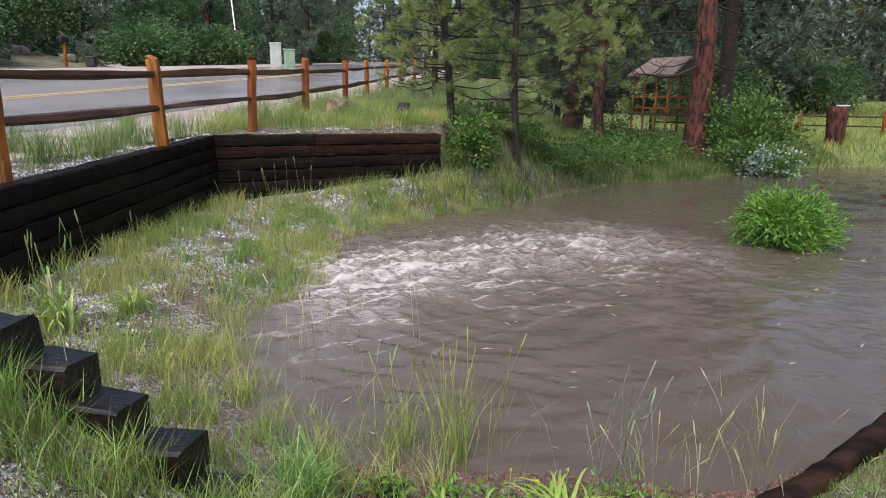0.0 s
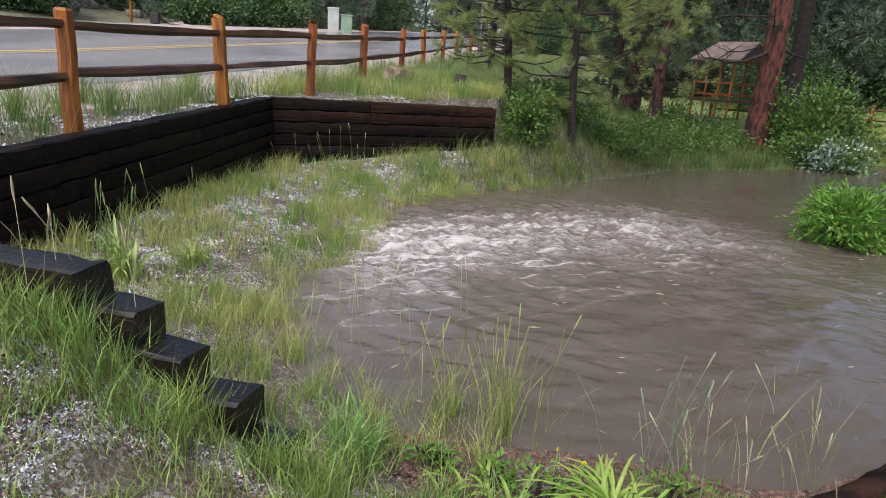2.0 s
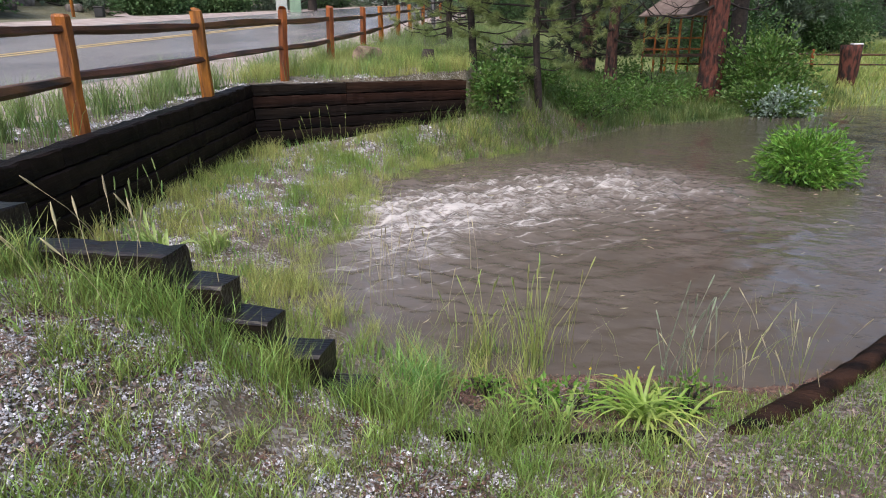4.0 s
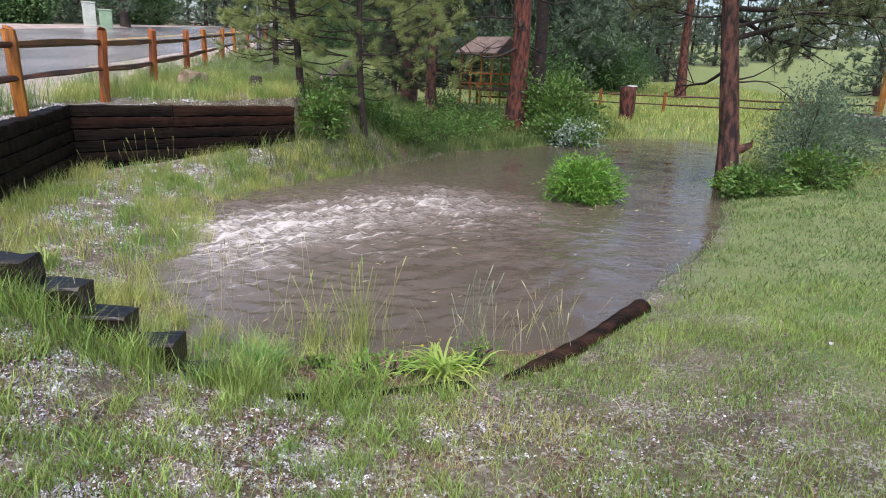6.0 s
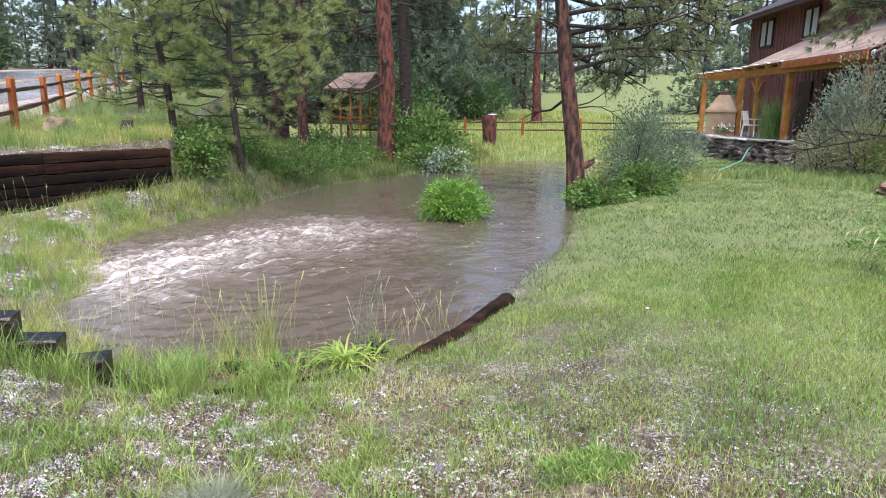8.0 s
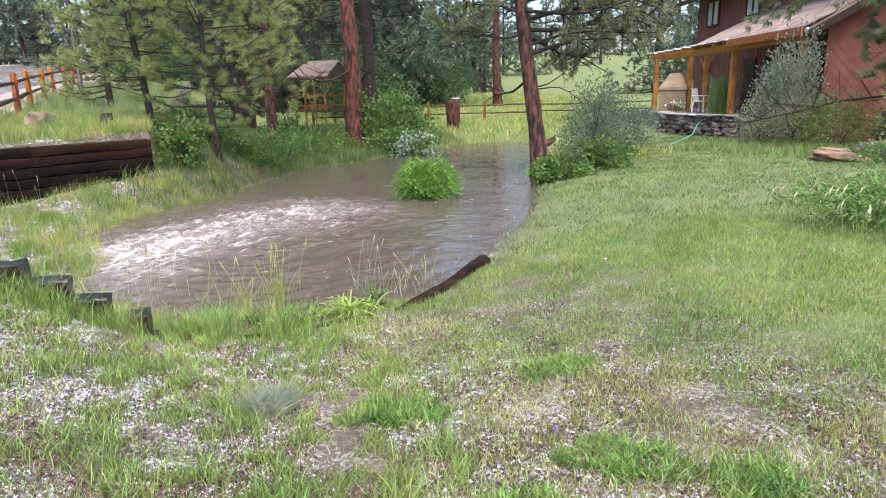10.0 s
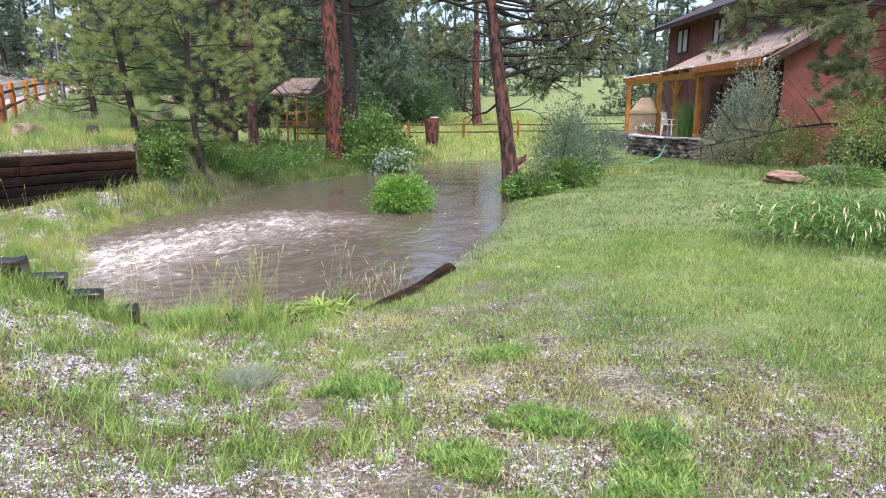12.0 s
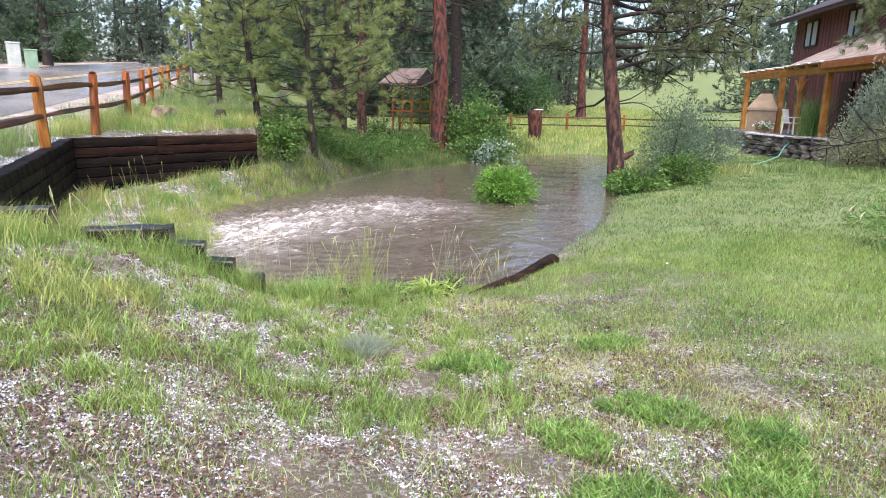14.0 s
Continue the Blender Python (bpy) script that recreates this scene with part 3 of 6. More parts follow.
def strip(name, offset, half, lift, mat, y0=-40.0, y1=74.0, n=70, sink=0.0):
    ys = np.linspace(y0, y1, n)
    rows = []
    for y in ys:
        c = road_centre(y) + offset
        for k, x in enumerate((c - half, c - half / 3, c + half / 3, c + half)):
            rows.append((x, y, float(road_height(np.array(x), np.array(y))) + lift - sink * (k == (3 if offset > 0 else 0))))
    f = [(i * 4 + k, i * 4 + k + 1, i * 4 + k + 5, i * 4 + k + 4) for i in range(n - 1) for k in range(3)]
    return tri_mesh(name, rows, f, mat, smooth=True)


tagged(strip("road", 0, 2.85, 0.02, ASPHALT), "wet grey two-lane asphalt road", "road", kind="structure")
for off in (-0.09, 0.09):
    tagged(strip("road_line", off, 0.05, 0.026, YELLOW), "yellow centre line on the asphalt", "road marking", kind="structure")
tagged(strip("road_shoulder", 3.5, 0.8, 0.012, GRAVEL, sink=0.03), "pale gravel shoulder beside the road", "shoulder", kind="structure")
tagged(strip("road_shoulder", -4.3, 1.6, 0.012, GRAVEL, sink=0.1), "pale gravel shoulder beside the road", "shoulder", kind="structure")


def driveway():
    """The gravel drive that leaves the road and climbs away from it."""
    path = [(-12.6, 19.0), (-16.0, 22.5), (-19.5, 26.5), (-23.5, 31.5), (-28.0, 37.0), (-34.0, 44.0)]
    rows = []
    for i, (x, y) in enumerate(path):
        for k in (-1, -0.33, 0.33, 1):
            px, py = x + 0.75 * k * 2.4, y - 0.66 * k * 2.4
            rows.append((px, py, height_at(px, py) + 0.035))
    f = [(i * 4 + k, i * 4 + k + 1, i * 4 + k + 5, i * 4 + k + 4) for i in range(len(path) - 1) for k in range(3)]
    tagged(tri_mesh("driveway", rows, f, GRAVEL, smooth=True), "pinkish gravel driveway climbing from the road", "driveway", kind="structure")


driveway()


# ---- timber walls ----
def timber(length, high=0.175, deep=0.2, seed=0):
    """A railway-tie shaped beam along x from its end, with worn edges and a slightly warped run."""
    rng = np.random.default_rng(seed)
    n = max(4, int(length / 0.1))
    prof = [(-0.5, -0.42), (-0.42, -0.5), (0.42, -0.5), (0.5, -0.42), (0.5, 0.42), (0.42, 0.5), (-0.42, 0.5), (-0.5, 0.42)]
    v, f = [], []
    for i in range(n + 1):
        x = length * i / n
        oy, oz = rng.normal(0, 0.004), rng.normal(0, 0.003)
        chip = rng.uniform(0, 1, 8) < 0.07
        for q, (a, b) in enumerate(prof):
            k = 0.9 if chip[q] else 1.0
            v.append((x + (rng.normal(0, 0.008) if i in (0, n) else 0), a * deep * k + oy + rng.normal(0, 0.0035), b * high * k + oz + rng.normal(0, 0.003)))
    for i in range(n):
        for k in range(8):
            j = (k + 1) % 8
            f.append((i * 8 + k, i * 8 + j, (i + 1) * 8 + j, (i + 1) * 8 + k))
    f += [tuple(range(7, -1, -1)), tuple(n * 8 + k for k in range(8))]
    me = bpy.data.meshes.new("timber")
    me.from_pydata(v, [], f)
    me.materials.append(TIE)
    return me


def timber_wall(name, a, b, top_a, top_b, courses, label, seed, brown=()):
    """A wall of stacked timbers from a to b in plan; each timber is a part."""
    thing = empty(name, Matrix(), label, "retaining wall")
    run = Vector(b - a)
    length, turn = run.length, math.atan2(run.y, run.x)
    rng = random.Random(seed)
    for c in range(courses):
        s = -0.02 if c % 2 else 0.0
        first = True
        while s < length - 0.05:
            e = min(length, s + (rng.uniform(1.0, 2.2) if first else 2.45))
            if length - e < 0.35:
                e = length
            first = False
            me = timber(e - s - 0.006, seed=seed + c * 31 + int(s * 7))
            if (c, int(s > 0.5)) in brown:
                me.materials[0] = TIE_BROWN
            ob = new("timber", me)
            ob.parent = thing
            z = top_a + (top_b - top_a) * (s / length) - 0.0875 - c * 0.18
            tilt = math.atan2(top_b - top_a, length)
            off = rng.uniform(-0.008, 0.008) + c * 0.006
            side = Vector((-math.sin(turn), math.cos(turn), 0))
            p = Vector((a[0], a[1], z)) + Vector((math.cos(turn), math.sin(turn), 0)) * s + side * (0.1 - off)
            ob.matrix_basis = Matrix.Translation(p) @ Euler((0, -tilt, turn)).to_matrix().to_4x4()
            s = e
    return thing


timber_wall("retaining_wall", NEAR_END, CORNER, NEAR_TOP, CORNER_TOP, 7, "black creosoted railway-tie retaining wall below the road", 5)
timber_wall("retaining_wall", CORNER, FAR_END, CORNER_TOP, 1.25, 7, "dark railway-tie retaining wall with brown top timbers", 11, brown=((0, 1), (1, 0), (1, 1)))


def stepped_wall():
    """The wing wall: each course ends further out, so that its top comes down in steps."""
    thing = empty("stepped_wall", Matrix(), "black railway-tie wing wall stepping down to the water", "retaining wall")
    ends, tops = (-2.55, -1.6, -1.34, -1.1, -0.845, -0.62), (1.1, 0.916, 0.757, 0.602, 0.42, 0.245)
    for k, (e, t) in enumerate(zip(ends, tops)):
        s = -3.62 if k < 3 else (-2.9 if k < 5 else -1.6)
        ob = new("timber", timber(e - s, 0.18 if k != 1 else 0.185, 0.21, seed=50 + k))
        ob.data.materials[0] = TIE_WET
        ob.parent = thing
        ob.matrix_basis = pose(s, 2.545 + (0.012 if k % 2 else 0), t - 0.09, 0, 0, 0.6 * (-1) ** k)
    for k, x in enumerate((-1.3, -0.95)):
        ob = new("timber", timber(0.5, 0.18, 0.21, seed=70 + k))
        ob.parent = thing
        ob.matrix_basis = pose(x - 0.5, 2.55, 0.15 - 0.16 * k, 0, 0, 1)


stepped_wall()


def edging_log():
    """The old half-sunk log along the near shore."""
    rng = np.random.default_rng(3)
    a, b = np.array((1.02, 2.44, 0.05)), np.array((2.66, 4.12, 0.05))
    t = np.linspace(0, 1, 22)[:, None]
    p = a + (b - a) * t
    p[:, 2] += 0.012 * np.sin(t[:, 0] * 9)
    r = 0.078 + 0.008 * np.sin(t[:, 0] * 7) + rng.normal(0, 0.004, 22)
    thing = empty("edging_log", Matrix(), "dark wet rotting log edging the pond", "log")
    Pile().add(tube(p, r, 12, 0.09, rng)).ob("log", TIE_BROWN, thing)


edging_log()


# ---- split-rail fence ----
def fence_post(high=1.12, r=0.095, seed=0):
    rng = np.random.default_rng(seed)
    z = np.array([-0.25, 0.0, 0.3, 0.6, 0.9, high - 0.02, high])
    p = np.stack([rng.normal(0, 0.004, 7), rng.normal(0, 0.004, 7), z], 1)
    rad = np.array([1, 1.02, 1, 1, 0.98, 0.95, 0.8]) * r
    return tube(p, rad, 6, 0.04, rng)


def rail(a, b, r, seed):
    """A cleft rail: flat uneven faces that run its length, thinner towards its ends."""
    rng = np.random.default_rng(seed)
    n, sides = 10, 5
    t = np.linspace(0, 1, n)
    p = a + (b - a) * t[:, None]
    p[:, 2] += -0.018 * np.sin(math.pi * t) * rng.uniform(-0.4, 1) + np.cumsum(rng.normal(0, 0.0035, n)) * np.sin(math.pi * t)
    v, f = tube(p, r * (0.72 + 0.36 * np.sin(math.pi * np.clip(t, 0.1, 0.9))), sides)
    cleft, twist = rng.uniform(0.72, 1.3, sides), rng.normal(0, 0.05, (n, sides))
    for i in range(n):
        for k in range(sides):
            v[i * sides + k] = p[i] + (v[i * sides + k] - p[i]) * (cleft[k] + twist[i, k])
    return v, f


def split_rail_fence(spots, label, post_mat, rail_mat, high=1.06, levels=(0.84, 0.44), r=0.082, seed=0):
    thing = empty("fence", Matrix(), label, "fence")
    tops = []
    for i, (x, y, z) in enumerate(spots):
        o = Pile().add(fence_post(high - 0.06 * (i < 2), r, seed + i)).ob("post", post_mat, thing, smooth=False)
        lean = random.Random(seed + i)
        o.matrix_basis = pose(x, y, z, lean.uniform(-2, 2), lean.uniform(-2, 2), lean.uniform(0, 90))
        tops.append(np.array((x, y, z)))
    for i in range(len(tops) - 1):
        for k, lv in enumerate(levels):
            up = np.array((0, 0, lv + random.Random(seed + i * 3 + k).uniform(-0.03, 0.03)))
            Pile().add(rail(tops[i] + up, tops[i + 1] + up, r * 0.57, seed + i * 7 + k)).ob("rail", rail_mat, thing, smooth=False)
    return thing


POSTS = [(-3.95, 2.4, 1.06), (-4.25, 5.15, 1.17), (-4.42, 7.78, 1.26), (-4.37, 10.15, 1.38), (-4.27, 12.15, 1.5), (-4.8, 16.0, 1.68), (-5.3, 19.4, 1.86), (-5.7, 23.0, 2.07),
         (-6.1, 26.6, 2.27), (-6.4, 30.4, 2.49), (-6.7, 34.2, 2.71), (-7.0, 38.0, 2.92)]
split_rail_fence(POSTS, "orange-stained cedar split-rail fence above the timber wall", CEDAR, RAIL, seed=20)
BACK = [(4.6, 31.5), (7.6, 31.0), (10.6, 30.4), (13.6, 29.8), (16.6, 29.0), (19.4, 28.0), (22.4, 27.0)]
split_rail_fence([(x, y, height_at(x, y)) for x, y in BACK], "weathered split-rail fence across the far meadow", CEDAR, RAIL, 1.05, (0.85, 0.45), 0.07, 90)


# ---- trees ----
def pine(name, x, y, label, high, trunk_r, crown_from, branches, reach, tufts, needles, size, width, seed, bark=BARK_DARK, leaf=NEEDLE,
         lean=(0.0, 0.0), droop=0.15, gap=None, dead=0, z=None, sides=10, top=0.02, curve=0.0, single=False, plates=0.0, arms=(), thick=0.024, near_twigs=True):
    """A pine: tapering trunk, limbs that fork into twigs, and needle tufts along the twigs."""
    rng = np.random.default_rng(seed)
    z0 = height_at(x, y) if z is None else z
    tree = empty(name, pose(x, y, z0), label, "tree", "pines")
    t = np.linspace(0, 1, 16)
    core = np.stack([lean[0] * t * high + curve * np.sin(t * 5.0), lean[1] * t * high, t * (high + 0.3) - 0.3], 1)
    core[1:, :2] += np.cumsum(rng.normal(0, trunk_r * 0.08, (15, 2)), 0)
    rad = trunk_r * (1 - t) ** 0.8 + top
    rad[0] *= 1.35
    rad[1] *= 1.1
    if plates:
        core_z, rings = core[:, 2], np.linspace(0, 1, int(high * 9))
        fine = np.stack([np.interp(rings, t, core[:, k]) for k in range(3)], 1)
        v, f = tube(fine, np.interp(rings, t, rad), sides)
        axis_at = np.repeat(fine, sides, 0)
        for i in range(len(axis_at)):
            out = v[i] - axis_at[i]
            r = np.linalg.norm(out)
            a = math.atan2(out[1], out[0])
            ridge = abs(noise.noise((math.cos(a) * 4.5, math.sin(a) * 4.5, axis_at[i][2] * 1.6 + seed)))
            v[i] = axis_at[i] + out * (1 + plates * (min(ridge * 3.2, 1.0) - 0.7) + 0.03 * noise.noise((a * 9, axis_at[i][2] * 9, seed)))
        Pile().add((v, f)).ob("trunk", bark, tree, smooth=False)
    else:
        Pile().add(tube(core, rad, sides, 0.07, rng)).ob("trunk", bark, tree)
    limbs, tp, td = Pile(), [], []
    for i in range(branches + dead + len(arms)):
        bare = i >= branches
        arm = arms[i - branches - dead] if i >= branches + dead else None
        f = rng.uniform(crown_from, 0.97) if not bare else rng.uniform(crown_from * 0.4, crown_from + 0.15)
        a = i * 2.39996 + rng.uniform(-0.5, 0.5)
        if gap is not None and abs((a - gap[0] + math.pi) % (2 * math.pi) - math.pi) < gap[1]:
            a += gap[1] * 2
        g = (f - crown_from) / (1 - crown_from)
        long = reach * (max(1 - g, 0.05) ** 0.65) * rng.uniform(0.6, 1.1) * (0.6 if bare else 1)
        if arm:
            f, a, long, bare = (arm[0] + 0.3) / (high + 0.3), arm[1], arm[2], arm[4]
        base = np.array([np.interp(f, t, core[:, k]) for k in range(3)])
        out = np.array((math.cos(a), math.sin(a), 0))
        s = np.linspace(0, 1, 7)[:, None]
        path = base + out * long * s
        path[:, 2] += (long * (-droop * np.sin(s * 2.2) + 0.22 * s**2 + (0.35 * g) * s)).ravel()
        path[1:] += rng.normal(0, 0.03 * long, (6, 3)) * (s[1:] * 0.8)
        if arm:
            path[:, 2] = base[2] + arm[3] * s.ravel() + 0.26 * np.sin(s.ravel() * 4.2 + 1.9 * i) * s.ravel()
        br = max(0.005, thick * long / 1.5)
        if single:
            limbs = Pile()
        limbs.add(tube(path, br * (1 - 0.8 * s.ravel()), 5))
        twigs = max(2, int(long * (2.2 if bare else 3.4))) * (2 if arm else 1)
        for _ in range(twigs):
            q = rng.uniform(0.3, 1.0)
            b = np.array([np.interp(q, s.ravel(), path[:, k]) for k in range(3)])
            w = unit(out * rng.uniform(0.2, 1) + rng.normal(0, 0.55, 3) + (0, 0, 0.12))
            tl = long * rng.uniform(0.16, 0.36)
            end = b + w * tl + (0, 0, -0.04 * tl)
            jog = rng.normal(0, 0.02, 3)
            if single or near_twigs:
                limbs.add(tube([b, (b + end) / 2 + jog, end], [br * 0.4, br * 0.3, 0.003], 4))
            if not bare:
                k = rng.integers(max(1, tufts // 2), tufts + 1)
                q2 = rng.uniform(0.25, 1.05, (k, 1))
                tp.append(b + (end - b) * q2 + rng.normal(0, 0.035, (k, 3)))
                td.append(np.tile(w, (k, 1)) + (0, 0, 0.25))
        if single:
            limbs.ob("branch", BARK_DARK, tree)
    if not single:
        tagged(limbs.ob("branchwork", BARK_DARK, tree), kind="stuff")
    tp, td = np.concatenate(tp), unit(np.concatenate(td))
    v, f = needle_fans(tp, td, needles, size, width, rng)
    tagged(tri_mesh("crown", v, f, leaf, tree), kind="stuff")
    return tree


def young_pine(x, y, z, label, high, trunk_r, lean, seed, first=0.7, reach=1.75):
    """A young pine: whorls of thin limbs that turn up at their ends, with needle brushes on the outer twigs."""
    rng = np.random.default_rng(seed)
    tree = empty("pine_tree", pose(x, y, z), label, "tree", "pines")
    t = np.linspace(0, 1, 22)
    core = np.stack([lean[0] * t * high + 0.05 * np.sin(t * 9 + seed), lean[1] * t * high + 0.04 * np.sin(t * 7), t * (high + 0.3) - 0.3], 1)
    rad = trunk_r * (1 - t) ** 0.75 + 0.012
    rad[0] *= 1.3
    Pile().add(tube(core, rad, 10, 0.08, rng)).ob("trunk", BARK_DARK, tree)
    tp, td, up, spin = [], [], first, 0.0
    while up < high * 0.96:
        h = (up - first) / (high - first)
        span = reach * (0.6 + 1.6 * h if h < 0.25 else (1 - h) / 0.75) + 0.12
        spin += 0.7
        for k in range(5 if h > 0.1 else 4):
            a = spin + 2 * math.pi * k / 5 + rng.uniform(-0.35, 0.35)
            long, at = span * rng.uniform(0.55, 1.15), up + rng.uniform(-0.14, 0.14)
            bare = h < 0.14 and rng.uniform() < 0.6 or rng.uniform() < 0.06
            base = np.array([np.interp(at, core[:, 2], core[:, q]) for q in range(3)])
            out = np.array((math.cos(a), math.sin(a), 0.0))
            q = np.linspace(0, 1, 8)
            path = base + out * long * q[:, None]
            path[:, 2] += long * ((-0.12 + 0.6 * h) * q + 0.3 * q**2.5)
            path[1:] += np.cumsum(rng.normal(0, 0.016 * long, (7, 3)), 0)
            pile = Pile().add(tube(path, (0.006 + 0.008 * long) * (1 - 0.75 * q), 5))
            for w in range(int(long * (3.5 if bare else 6.0)) + 2):
                c = rng.uniform(0.35, 1.0)
                root = np.array([np.interp(c, q, path[:, d]) for d in range(3)])
                side = np.array((-out[1], out[0], 0.0)) * (-1 if w % 2 else 1)
                way = unit(out * rng.uniform(0.4, 1.0) + side * rng.uniform(0.2, 0.9) + np.array((0, 0, rng.uniform(-0.15, 0.5))))
                tip = root + way * (0.1 + long * rng.uniform(0.1, 0.24))
                pile.add(tube([root, (root + tip) / 2 + rng.normal(0, 0.01, 3), tip], [0.005, 0.004, 0.0025], 4))
                if not bare:
                    m = int(rng.integers(3, 6))
                    tp.append(root + (tip - root) * rng.uniform(0.45, 1.05, (m, 1)))
                    td.append(np.tile(way + np.array((0, 0, 0.15)), (m, 1)))
            pile.ob("branch", BARK_DARK, tree)
        up += rng.uniform(0.28, 0.42)
    tp, td = np.concatenate(tp), unit(np.concatenate(td))
    v, f = needle_fans(tp, td, 34, 0.165, 0.0068, rng, 0.8)
    tagged(tri_mesh("crown", v, f, NEEDLE, tree), kind="stuff")
    return tree


young_pine(-1.58, 12.9, height_at(-1.58, 12.9), "young ponderosa pine with a thin dark trunk", 6.4, 0.07, (-0.05, 0.0), 1, 0.75, 1.85)
young_pine(-0.24, 12.8, height_at(-0.24, 12.8), "young ponderosa pine with dense soft needles", 6.6, 0.065, (-0.02, 0.0), 2, 0.6, 1.75)
pine("pine_tree", 4.3, 19.6, "large ponderosa pine with plated red bark", 17, 0.29, 0.4, 64, 4.4, 7, 20, 0.24, 0.014, 3, bark=BARK_RED, lean=(0.0, 0.0), dead=14, sides=30, z=0.15, single=True, plates=0.12,
     arms=((4.6, 3.0, 2.6, -0.5, True), (3.6, 3.3, 2.2, -0.4, True), (4.9, 2.6, 2.4, 0.2, False), (2.9, 3.05, 1.6, -0.3, True)))
ARMS = ((2.75, -0.15, 3.4, 1.2, False), (3.3, 0.05, 3.6, 0.1, False), (2.95, -0.4, 2.6, 0.5, False), (3.15, 0.5, 3.0, -0.35, False), (2.05, -0.2, 1.25, 0.3, True), (2.0, -0.35, 1.3, -0.15, True),
        (3.9, -0.25, 3.6, 0.6, False), (4.3, 0.3, 3.4, -0.2, False), (4.2, 2.9, 2.2, 0.3, False), (3.6, 3.4, 1.8, 0.5, False), (3.7, -0.8, 2.8, -0.1, False), (1.05, -0.2, 0.3, 0.12, True),
        (3.5, 0.2, 3.9, 0.7, False), (4.6, 0.0, 4.0, -0.3, False), (3.2, 2.8, 1.8, -0.1, False))
near_pine = pine("pine_tree", 6.98, 10.75, "leaning brown pine at the water's edge", 9.5, 0.182, 0.46, 44, 3.2, 9, 26, 0.18, 0.01, 4, bark=BARK_BROWN, leaf=NEEDLE_DULL, lean=(-0.12, 0.03), dead=4, sides=26, z=0.05, single=True, plates=0.1, arms=ARMS)
Pile().add(tube([(-0.12, 0.03, 0.72), (0.12, -0.06, 0.78), (0.24, -0.1, 0.86), (0.27, -0.11, 0.95)], [0.1, 0.085, 0.06, 0.03], 9, 0.1, np.random.default_rng(5))).ob("knot", BARK_BROWN, near_pine)
pine("pine_tree", 6.5, 26.0, "tall dark-barked pine behind the pond", 16, 0.3, 0.3, 60, 3.8, 6, 16, 0.28, 0.022, 5, bark=BARK_DARK, leaf=NEEDLE_SHADE, lean=(-0.025, 0), dead=8)
pine("pine_tree", 1.65, 21.0, "slender brown pine among young trees", 11, 0.17, 0.14, 70, 2.4, 7, 18, 0.24, 0.018, 6, bark=BARK_BROWN, leaf=NEEDLE, lean=(0.01, 0), dead=10)
pine("pine_tree", 0.9, 25.5, "crooked thick-trunked brown pine", 14, 0.36, 0.2, 64, 3.4, 6, 16, 0.28, 0.022, 7, bark=BARK_BROWN, leaf=NEEDLE_SHADE, lean=(0.02, 0), dead=10, curve=0.2)
pine("pine_tree", 18.0, 37.8, "pine with a bare reddish trunk by the meadow", 13, 0.3, 0.36, 46, 3.4, 6, 12, 0.34, 0.03, 8, bark=BARK_RED, leaf=NEEDLE_SHADE, dead=6)
pine("pine_tree", 15.0, 6.95, "dark pine with drooping bare lower branches", 7.5, 0.19, 0.56, 16, 2.4, 15, 26, 0.2, 0.013, 9, bark=BARK_DARK, leaf=NEEDLE_DULL, droop=0.45, dead=14, single=True, thick=0.013,
     arms=((1.35, 2.08, 4.4, -0.55, True), (1.5, 1.95, 2.4, -0.3, True), (3.4, 2.1, 2.6, 0.1, True), (2.9, 2.5, 1.6, -0.6, True), (4.4, 2.2, 2.9, 0.1, False),
           (4.9, 2.0, 3.3, 0.2, False), (2.5, 2.0, 1.5, -0.1, False), (3.0, 1.8, 1.6, -0.1, False), (3.3, 2.4, 1.5, 0.0, False), (1.9, 2.2, 1.2, -0.1, False),
           (2.2, 2.4, 1.5, -0.3, False), (2.8, 2.15, 1.8, -0.2, False), (3.7, 2.0, 1.9, 0.0, False), (3.9, 2.3, 3.4, 0.0, False), (4.1, 2.1, 3.6, -0.1, False), (3.6, 2.6, 1.6, -0.2, False)))
pine("pine_tree", -3.2, 19.5, "young green pine behind the fence corner", 5.0, 0.08, 0.12, 60, 1.6, 7, 20, 0.2, 0.015, 10, leaf=NEEDLE, dead=4)
pine("pine_tree", 0.4, 22.5, "dark young pine beside the gazebo", 7.0, 0.1, 0.1, 60, 2.0, 7, 16, 0.24, 0.02, 11, leaf=NEEDLE_SHADE, dead=4)

FAR = [pine("pine_tree", 0, -60 - 9 * k, "distant green ponderosa pine", 8.5 + 2 * k, 0.17, 0.06, 80, 2.7, 6, 11, 0.3, 0.045, 30 + k, leaf=NEEDLE_HAZE, sides=7, z=0.0, near_twigs=False) for k in range(3)]
rng_far = random.Random(4)


def plant_far(ob, x, y, s):
    m = Matrix.Translation((x, y, height_at(x, y) - 0.1)) @ Euler((0, 0, rng_far.uniform(0, 6.28))).to_matrix().to_4x4()
    c = copy_thing(ob, m)
    c.scale = (s, s, s * rng_far.uniform(0.9, 1.15))
    return c


